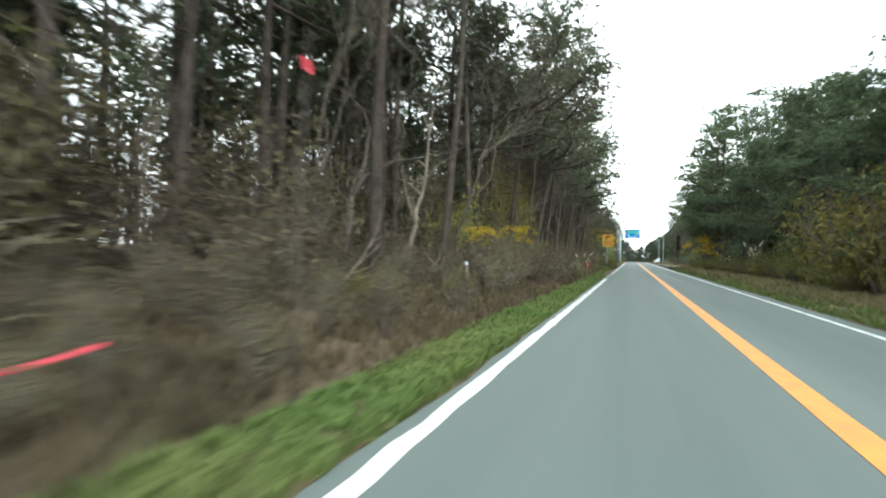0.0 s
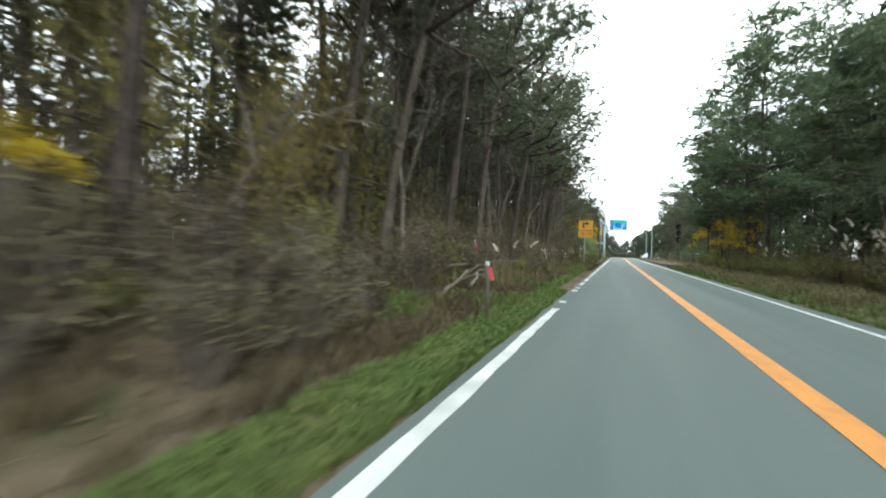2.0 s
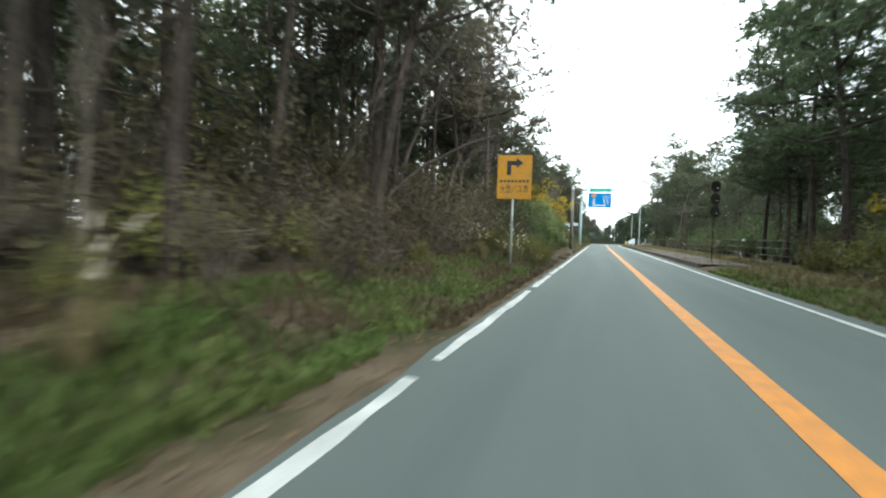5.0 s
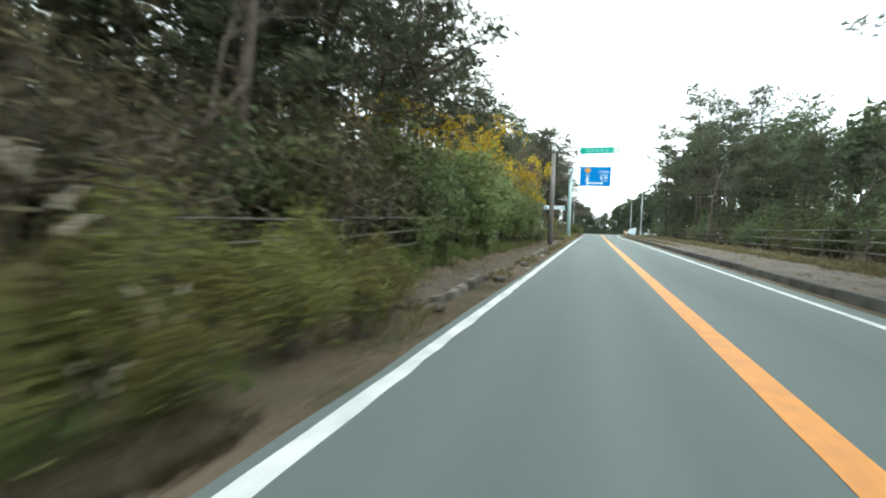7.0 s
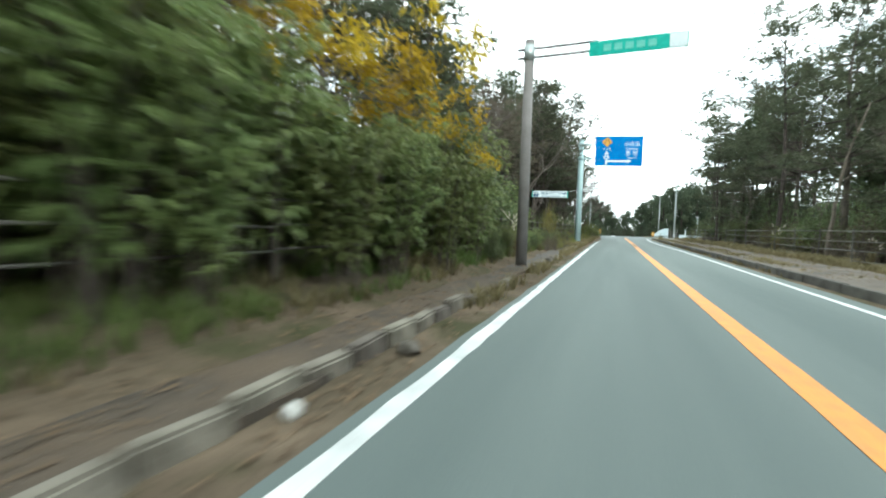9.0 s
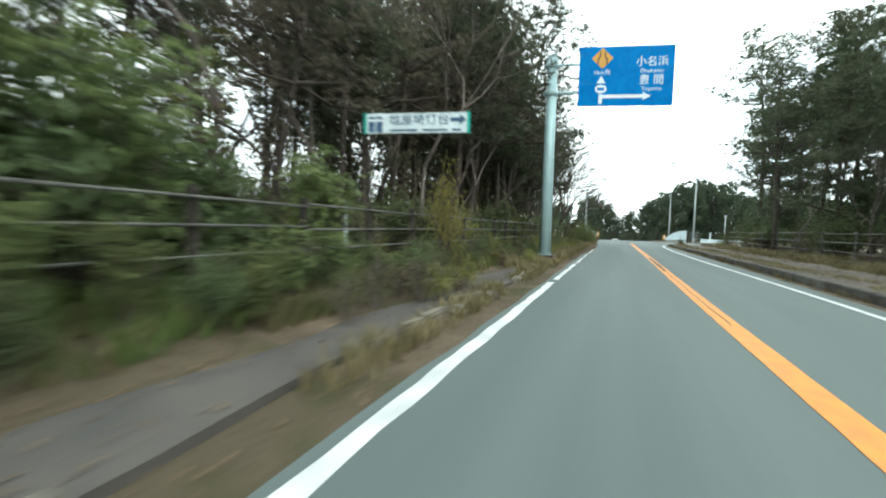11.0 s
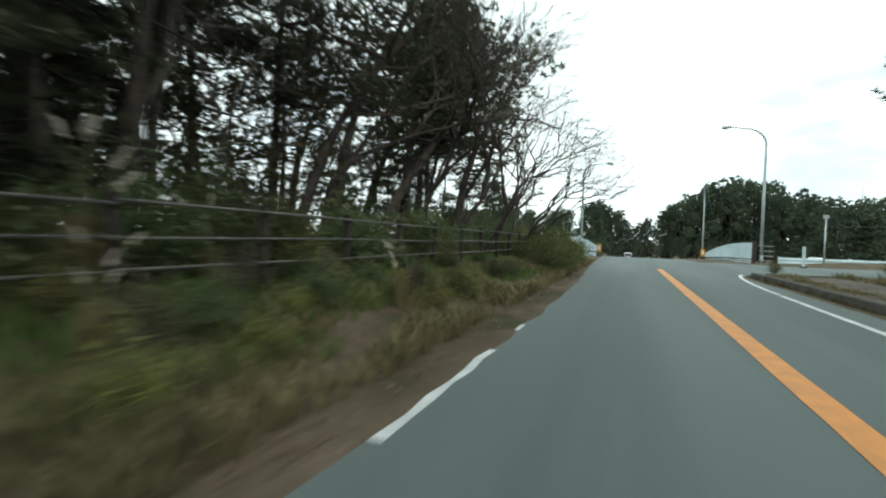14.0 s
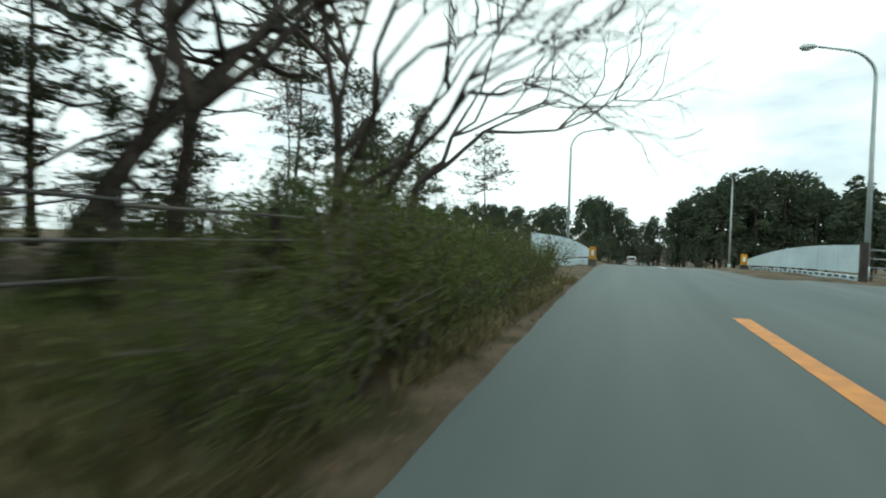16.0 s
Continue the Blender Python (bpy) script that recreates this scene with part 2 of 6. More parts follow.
def part(name, data, parent, label="", m=None):
    """Links a mesh as one part under a thing or under a part."""
    ob = new(name, data)
    ob.parent = parent
    if m is not None:
        ob.matrix_basis = m
    if label:
        ob["label"] = label
    if name in ("branchwork", "twig_mass", "foliage", "crown", "blades", "stalk_mass", "plume_mass"):
        ob["kind"] = "stuff"
    return ob


def thing(name, label, category, at=(0, 0, 0), group="", kind="", turn=0):
    ob = new(name)
    ob.matrix_basis = pose(*at, 0, 0, turn)
    return tagged(ob, label, category, group, kind)


def bm_mesh(name, bm, mat, smooth=False):
    me = bpy.data.meshes.new(name)
    bm.to_mesh(me)
    bm.free()
    me.materials.append(mat)
    if smooth:
        me.polygons.foreach_set("use_smooth", [True] * len(me.polygons))
    return me


def box_mesh(name, size, mat, bevel=0.0, centre=(0, 0, 0)):
    bm = bmesh.new()
    bmesh.ops.create_cube(bm, size=1)
    for v in bm.verts:
        v.co = Vector((v.co.x * size[0] + centre[0], v.co.y * size[1] + centre[1], v.co.z * size[2] + centre[2]))
    if bevel:
        bmesh.ops.bevel(bm, geom=list(bm.edges), offset=bevel, segments=2, affect="EDGES")
    return bm_mesh(name, bm, mat)


class Tubes:
    """Collects tapered tubes, each through a row of points with a radius at each."""
    def __init__(self):
        self.v, self.f = [], []

    def add(self, pts, radii, sides=6, cap=True):
        pts = [Vector(p) for p in pts]
        base = len(self.v)
        for i, p in enumerate(pts):
            d = (pts[min(i + 1, len(pts) - 1)] - pts[max(i - 1, 0)]).normalized()
            side = d.cross(Vector((0.31, 0.17, 0.93)))
            if side.length < 1e-3:
                side = d.cross(Vector((1, 0, 0)))
            side.normalize()
            up = d.cross(side)
            for k in range(sides):
                a = 2 * math.pi * k / sides
                self.v.append(p + (side * math.cos(a) + up * math.sin(a)) * radii[i])
        for i in range(len(pts) - 1):
            for k in range(sides):
                a, b = base + i * sides + k, base + i * sides + (k + 1) % sides
                self.f.append((a, b, b + sides, a + sides))
        if cap:
            self.f.append(tuple(base + k for k in reversed(range(sides))))
            self.f.append(tuple(base + (len(pts) - 1) * sides + k for k in range(sides)))

    def mesh(self, name, mat, smooth=True):
        return mesh_of(name, self.v, self.f, mat, smooth)


def tube_mesh(name, pts, radii, mat, sides=12):
    t = Tubes()
    t.add(pts, radii, sides)
    return t.mesh(name, mat)


def text_mesh(name, body, size, mat, wide=1.0):
    """Letters as a thin mesh standing in the x-z plane, facing -y, centred."""
    cu = bpy.data.curves.new(name, "FONT")
    cu.body, cu.size, cu.extrude = body, size, 0.002
    cu.align_x, cu.align_y = "CENTER", "CENTER"
    cu.resolution_u = 3
    tmp = bpy.data.objects.new(name, cu)
    me = bpy.data.meshes.new_from_object(tmp)
    bpy.data.objects.remove(tmp)
    bpy.data.curves.remove(cu)
    me.transform(pose(0, 0, 0, 90) @ Matrix.Diagonal((wide, 1, 1, 1)))
    me.materials.clear()
    me.materials.append(mat)
    return me


def plate_mesh(name, outline, mat, depth=0.004):
    """A flat shape in the x-z plane with a little thickness, front towards -y."""
    n = len(outline)
    v = [(x, -depth, z) for x, z in outline] + [(x, 0, z) for x, z in outline]
    f = [tuple(range(n)), tuple(reversed(range(n, 2 * n)))] + [(i, i + n, (i + 1) % n + n, (i + 1) % n) for i in range(n)]
    me = mesh_of(name, v, f, mat)
    bm = bmesh.new()
    bm.from_mesh(me)
    bmesh.ops.recalc_face_normals(bm, faces=bm.faces)
    bm.to_mesh(me)
    bm.free()
    return me


# ---------------------------------------------------------------- the lie of the land
ROAD_L, LINE_L, LINE_C, LINE_R, ROAD_R = -1.50, -1.32, 1.535, 3.97, 4.4
KERB_Y0, KERB_Y1 = 66.5, 138.7


def road_z(y):
    """The road climbs evenly, then eases over the crest before the bridge."""
    if y < 152.5:
        return 0.0
    if y < 170.5:
        return -0.045 * (y - 152.5) ** 2 / 36
    if y < 230:
        return -0.405 - 0.045 * (y - 170.5)
    return -3.1


ROAD_EDGE = ((-60, -1.5), (117, -1.5), (121, -1.22), (131, -1.25), (137, -1.48), (143, -1.70), (161, -2.0), (340, -2.1))


def road_left(y):
    """The asphalt's left edge: soil creeps over it before the bridge."""
    for (y0, x0), (y1, x1) in zip(ROAD_EDGE, ROAD_EDGE[1:]):
        if y0 <= y <= y1:
            return x0 + (x1 - x0) * (y - y0) / (y1 - y0)
    return -1.5


def step(a, b, x):
    t = min(1, max(0, (x - a) / (b - a)))
    return t * t * (3 - 2 * t)


def land_z(x, y):
    base = road_z(y)
    edge = max(ROAD_L, road_left(y))
    if edge - 0.05 <= x <= ROAD_R + 0.02:
        return base - 0.06
    if ROAD_L <= x < edge:
        return base - 0.012
    bump_z = 0.10 * noise.noise(Vector((x * 0.35, y * 0.35, 3.0))) + 0.35 * noise.noise(Vector((x * 0.07, y * 0.07, 7.0))) * step(6, 14, abs(x))
    if x < ROAD_L:
        rise = 0.42 * step(-2.4, -4.4, x) + 0.5 * step(-5, -12, x)
        return base - 0.03 + rise + bump_z * step(-1.7, -3.0, x)
    if 139.2 < y < 155.2:
        k = min(step(139.2, 141.2, y), 1 - step(152.7, 155.2, y))
    else:
        k = 0
    rise = (0.12 * step(4.6, 5.4, x) + 0.25 * step(9, 14, x)) * (1 - k)
    # the bank beside the bridge falls away
    rise -= 1.12 * step(155.5, 158.5, y) * step(10.6, 12.0, x) * (1 - step(175, 190, y))
    return base - 0.03 - 0.03 * k + rise + bump_z * step(4.6, 7, x) * (1 - k)


def build_ground():
    xs = [-1500, -600, -250, -120, -70, -45, -32, -24, -18, -14, -11, -9, -7.5, -6.2, -5.4, -4.7, -4.2, -3.7, -3.2, -2.8, -2.4, -2.0, -1.75, ROAD_L - 0.06,
          ROAD_L + 0.02, -1.36, -1.28, -1.1, 1.5, ROAD_R, ROAD_R + 0.05, 4.7, 4.95, 5.3, 5.8, 6.5, 7.3, 8.2, 9, 9.7, 10.5, 11.5, 13, 15, 18, 22, 28, 36, 50, 75, 120, 250, 600, 1500]
    ys = [-1500, -500, -200, -80, -40] + [-30 + 1.25 * i for i in range(180)] + [196, 199, 195, 205, 220, 240, 280, 340, 450, 700, 1500]
    v = [(x, y, land_z(x, y)) for y in ys for x in xs]
    nx = len(xs)
    f = [(j * nx + i, j * nx + i + 1, (j + 1) * nx + i + 1, (j + 1) * nx + i) for j in range(len(ys) - 1) for i in range(nx - 1)]
    g = new("ground", mesh_of("ground", v, f, M_GROUND, True))
    return tagged(g, "brown leaf litter and soil of the roadside woodland floor", "ground", kind="structure")


build_ground()


def strip(name, edges, mat, lift, label, category, kind="structure", skirt=0.12):
    """A ribbon along the road: edges are (y, x left, x right); it follows the road's height, with turned-down sides."""
    v, f = [], []
    for y, a, b in edges:
        z = road_z(y) + lift
        v += [(a, y, z - skirt), (a, y, z), (b, y, z), (b, y, z - skirt)]
    for i in range(len(edges) - 1):
        o = 4 * i
        for k in range(3):
            f.append((o + k, o + k + 1, o + k + 5, o + k + 4))
    o = 4 * (len(edges) - 1)
    f += [(0, 3, 2, 1), (o, o + 1, o + 2, o + 3)]
    me = mesh_of(name, v, f, mat)
    bm = bmesh.new()
    bm.from_mesh(me)
    bmesh.ops.recalc_face_normals(bm, faces=bm.faces)
    bm.to_mesh(me)
    bm.free()
    return tagged(new(name, me), label, category, kind=kind)


def frange(a, b, s):
    return [a + s * i for i in range(int((b - a) / s) + 1)]


rng = random.Random(11)
road_rows = []
for yy in frange(-60, 330, 1.0):
    ragged = 0.09 * noise.noise(Vector((yy * 0.9, 0, 0))) + 0.06 * noise.noise(Vector((yy * 2.7, 5, 0)))
    right = ROAD_R + 0.05 * noise.noise(Vector((yy * 0.8, 9, 0)))
    if 137.7 < yy < 156.7:
        right = ROAD_R + 0.6 * step(137.7, 140.7, yy)
    if yy >= 156.7:
        right = 7.6
    road_rows.append((yy, road_left(yy) + ragged, right))
strip("road", road_rows, M_ASPHALT, 0.0, "worn grey asphalt two-lane country road with painted lines", "road")


def build_side_road():
    """The road that leaves to the side just before the bridge, with a rounded corner."""
    pts = [(4.3, 138.9), (4.9, 140.3), (5.8, 141.3), (7.2, 142), (10, 142.5), (60, 145.2), (60, 153.7), (12, 152.2), (9.3, 152.5), (7.2, 153.7), (6.3, 156.2), (4.3, 156.2)]
    n = len(pts)
    v = [(x, y, road_z(y) + 0.008) for x, y in pts] + [(x, y, road_z(y) - 0.1) for x, y in pts]
    f = [tuple(range(n))] + [(i, (i + 1) % n, (i + 1) % n + n, i + n) for i in range(n)]
    me = mesh_of("side_road", v, f, M_ASPHALT)
    tagged(new("side_road", me), "worn asphalt side road joining before the bridge", "road", kind="structure")


build_side_road()


def far_bend(y):
    """The far edge line draws in before it swings out at the junction."""
    return -0.28 * step(103, 119, y) * (1 - 0.45 * step(125, 133, y))


def painted(name, y0, y1, x, width, mat, label, ragged=0.02, gaps=(), bend=None):
    edges, run = [], []
    for yy in frange(y0, y1, 0.4):
        hole = any(a <= yy <= b for a, b in gaps)
        if hole:
            if len(run) > 1:
                edges.append(run)
            run = []
            continue
        j1 = ragged * noise.noise(Vector((yy * 2.3, x, 1)))
        j2 = ragged * noise.noise(Vector((yy * 3.1, x, 8)))
        xx = x + (bend(yy) if bend else 0)
        run.append((yy, xx - width / 2 + j1, xx + width / 2 + j2))
    if len(run) > 1:
        edges.append(run)
    for run in edges:
        strip(name, run, mat, 0.006, label, "road marking", skirt=0.004)


painted("edge_line", -40, 26.5, LINE_L, 0.15, M_WHITE, "worn white edge line painted on the asphalt", 0.03)
for k, (a, b) in enumerate(((27.6, 28.1), (29.6, 30.0), (31.0, 31.5), (32.2, 32.9), (33.9, 35.4), (36.2, 38.2), (39.0, 39.5), (40.2, 41.1), (41.7, 43.2), (43.6, 46.2), (46.6, 53.0), (53.4, 57.2), (57.6, 60.5))):
    painted("edge_line", a, b, LINE_L - 0.02, 0.14, M_WHITE, "broken worn white edge line half covered by soil", 0.05)
painted("edge_line", 60.7, 104.2, LINE_L, 0.15, M_WHITE, "white edge line painted on the asphalt", 0.03)
painted("edge_line", 104.5, 110.4, LINE_L + 0.025, 0.11, M_WHITE, "thin white edge line half covered by soil", 0.05)
painted("edge_line", 110.7, 117.4, LINE_L + 0.045, 0.085, M_WHITE, "thin white edge line half covered by soil", 0.05, gaps=((114.0, 114.5),))
for k, (a, b) in enumerate(((117.9, 119.4), (119.9, 122.4), (123.5, 123.9))):
    painted("edge_line", a, b, LINE_L + 0.08, 0.075, M_WHITE, "broken worn white edge line at the verge", 0.05)
painted("centre_line", -40, 141.3, LINE_C, 0.265, M_ORANGE, "solid orange centre line painted on the asphalt", 0.008, bend=lambda y: 0.07 * step(100, 120, y))
painted("centre_line", 160.7, 190.7, 1.75, 0.15, M_WHITE, "short white centre line on the bridge approach", 0.01)
painted("edge_line", -40, 131.3, LINE_R, 0.13, M_WHITE, "white edge line on the far side of the road", 0.012, bend=far_bend)


def build_corner_line():
    """The far edge line swings out at the junction and hooks round the kerb."""
    pts = [(3.80, 131.4), (3.85, 133.0), (3.97, 135.0), (4.16, 137.0), (4.42, 138.7), (4.62, 139.6), (4.95, 140.1), (5.5, 140.3)]
    v, f = [], []
    for i, p in enumerate(pts):
        a, b = pts[max(i - 1, 0)], pts[min(i + 1, len(pts) - 1)]
        d = Vector((b[0] - a[0], b[1] - a[1])).normalized()
        for s in (-0.065, 0.065):
            v.append((p[0] - d.y * s, p[1] + d.x * s, 0.014))
        if i:
            f.append((2 * i - 2, 2 * i - 1, 2 * i + 1, 2 * i))
    me = mesh_of("edge_line", v, f, M_WHITE)
    tagged(new("edge_line", me), "white edge line curving round the junction corner", "road marking", kind="structure")


build_corner_line()


def build_scar():
    """The patch where the centre line has worn through, with ragged sides."""
    v, f = [], []
    r = random.Random(5)
    ys = frange(100.5, 116.4, 0.3)
    for i, yy in enumerate(ys):
        k = step(108.8, 109.8, yy) * (1 - step(115.6, 116.4, yy))
        w = 0.008 + 0.046 * k * r.uniform(0.6, 1.25)
        c = LINE_C + 0.07 * step(100, 120, yy) + 0.012 * r.uniform(-1, 1)
        v += [(c - w, yy, road_z(yy) + 0.012), (c + w, yy, road_z(yy) + 0.012)]
        if i:
            f.append((2 * i - 2, 2 * i - 1, 2 * i + 1, 2 * i))
    tagged(new("road_scar", mesh_of("road_scar", v, f, M_TAR)), "dark worn crack along the orange centre line", "road marking", kind="structure")


build_scar()


# ---------------------------------------------------------------- kerbs and footways
def build_footway(name, x0, x1, y0, y1, height, label, mat):
    v, f = [], []
    ys = frange(y0, y1, 0.8)
    for i, yy in enumerate(ys):
        j0 = 0.0 if name == "footway_right" else 0.25 * noise.noise(Vector((yy * 0.5, 2, 0)))
        j1 = 0.35 * noise.noise(Vector((yy * 0.45, 4, 0)))
        z = road_z(yy)
        a, b = (x0 + j0, x1 + j1)
        for k in range(7):
            x = a + (b - a) * k / 6
            v.append((x, yy, z + height + 0.03 * noise.noise(Vector((x * 0.8, yy * 0.6, 0)))))
        if i:
            o = 7 * (i - 1)
            f += [(o + k, o + k + 1, o + k + 8, o + k + 7) for k in range(6)]
    n = len(v)
    rim = [7 * i for i in range(len(ys))], [7 * i + 6 for i in range(len(ys))]
    for side in rim:
        for a, b in zip(side, side[1:]):
            o = len(v)
            v.append((v[a][0], v[a][1], v[a][2] - 0.3))
            v.append((v[b][0], v[b][1], v[b][2] - 0.3))
            f.append((a, b, o + 1, o))
    tagged(new(name, mesh_of(name, v, f, mat, False)), label, "footway", kind="structure")


build_footway("footway_right", 4.93, 7.4, KERB_Y0, KERB_Y1, 0.17, "cracked old asphalt footway with soil and leaves on it", M_ASPHALT_OLD)
build_footway("footway_left", -3.05, -2.15, 65.5, 88.7, 0.045, "narrow cracked asphalt footway littered with brown leaves", M_LITTER)
build_footway("footway_left", -3.10, -2.15, 88.7, 106.5, 0.045, "narrow bare patch of dark old asphalt footway", M_PATH)

kerb_block = box_mesh("kerb_block", (0.18, 1.96, 0.26), M_KERB, 0.02)
kerb_right = thing("kerb", "weathered dark concrete kerb along the footway", "kerb", kind="structure")
r = random.Random(21)
yy = KERB_Y0
while yy < KERB_Y1 - 1:
    part("kerb_block", kerb_block, kerb_right, m=pose(4.82 + r.uniform(-0.012, 0.012), yy + 1, 0.06 + r.uniform(-0.012, 0.006), 0, r.uniform(-1.5, 1.5), r.uniform(-0.4, 0.4)))
    yy += 2.0
kerb_left = thing("kerb", "low broken concrete kerb half buried in soil", "kerb", kind="structure")
kerb_piece = box_mesh("kerb_block", (0.15, 0.58, 0.24), M_KERB_PALE, 0.025)
yy = 66.0
while yy < 105.5:
    if noise.noise(Vector((yy * 0.35, 5.0, 0))) > 0.0:
        part("kerb_block", kerb_piece, kerb_left, m=pose(-2.12 + r.uniform(-0.04, 0.04), yy + 0.3, 0.02 + r.uniform(-0.05, 0.04), r.uniform(-3, 3), r.uniform(-6, 6), r.uniform(-4, 4)))
    yy += 0.6 + r.uniform(0, 0.05)


def stone(label, at, size, seed, mat=None):
    """A weathered lump of stone, half sunk in the soil."""
    rr = random.Random(seed)
    bm = bmesh.new()
    bmesh.ops.create_icosphere(bm, subdivisions=2, radius=1)
    for p in bm.verts:
        k = 1 + 0.35 * noise.noise(p.co * 1.3 + Vector((seed, 0, 0)))
        p.co = Vector((p.co.x * size * 1.3 * k, p.co.y * size * k, p.co.z * size * 0.7 * k))
    t = new("stone", bm_mesh("stone", bm, mat or M_STONE))
    t.matrix_basis = pose(at[0], at[1], at[2], 0, 0, rr.uniform(0, 360))
    tagged(t, label, "stone", "stones in the verge")


for k, (x, y, sz) in enumerate(((-1.95, 65.6, 0.13), (-1.8, 69.4, 0.12), (-1.86, 73.6, 0.14), (-2.3, 67.3, 0.09), (-1.8, 80.2, 0.10), (-2.1, 99.4, 0.16), (-2.35, 100.3, 0.2), (-2.0, 101.0, 0.13), (-2.5, 113.6, 0.09))):
    stone("grey-brown stone half sunk in the roadside soil", (x, y, 0.03), sz, 30 + k)


for k, (x, y, sz) in enumerate(((-1.9, 78.7, 0.07), (-1.85, 74.1, 0.06), (-1.62, 72.6, 0.05), (-3.1, 126.3, 0.07), (-1.75, 76.4, 0.04), (-2.1, 112.2, 0.06))):
    stone("small pale chip of broken concrete on the soil", (x, y, land_z(x, y) + 0.03), sz, 60 + k, M_KERB_CHIP)


# ---------------------------------------------------------------- fences
def rail_fence(label, x, y0, y1, pitch, rails, top, seed, dirx=0.0, thick=0.10, post_mat=None, dip=None):
    fence = thing("rail_fence", label, "fence")
    rr = random.Random(seed)
    n = int((y1 - y0) / pitch)
    tall = top + 0.55
    post = box_mesh("post", (thick, thick, tall), post_mat or M_POST, 0.012, (0, 0, -tall / 2 + 0.06))
    bar = tube_mesh("rail", [(0, -pitch, 0), (0, 0, 0), (0, pitch, 0)], [0.019] * 3, M_RAIL, 8)
    px = lambda y: x + dirx * (y - y0)
    low = lambda y: road_z(y) - (dip[0] * (1 - step(dip[1], dip[2], y)) if dip else 0)
    for i in range(n + 1):
        yy = y0 + i * pitch
        part("post", post, fence, m=pose(px(yy), yy, top + low(yy) + rr.uniform(-0.03, 0.03), rr.uniform(-1.5, 1.5), rr.uniform(-1.5, 1.5), 0))
    for z in rails:
        for i in range(1, n, 2):
            yy = y0 + i * pitch
            part("rail", bar, fence, m=pose(px(yy) + 0.08, yy, z + low(yy) + rr.uniform(-0.018, 0.018), math.degrees((low(yy + 1) - low(yy - 1)) / 2) + rr.uniform(-0.5, 0.5), 0, -math.degrees(dirx)))
    return fence


rail_fence("three-rail roadside fence of grey rails on dark brown posts", -4.2, 63.1, 147.2, 1.78, (1.49, 1.165, 0.85), 1.52, 3, dip=(0.26, 63.0, 76.0))
rail_fence("four-rail fence of grey rails on dark posts beside the footway", 8.6, 66.2, 137.7, 2.86, (1.42, 1.04, 0.66, 0.28), 1.45, 4, thick=0.045, post_mat=M_RAIL)


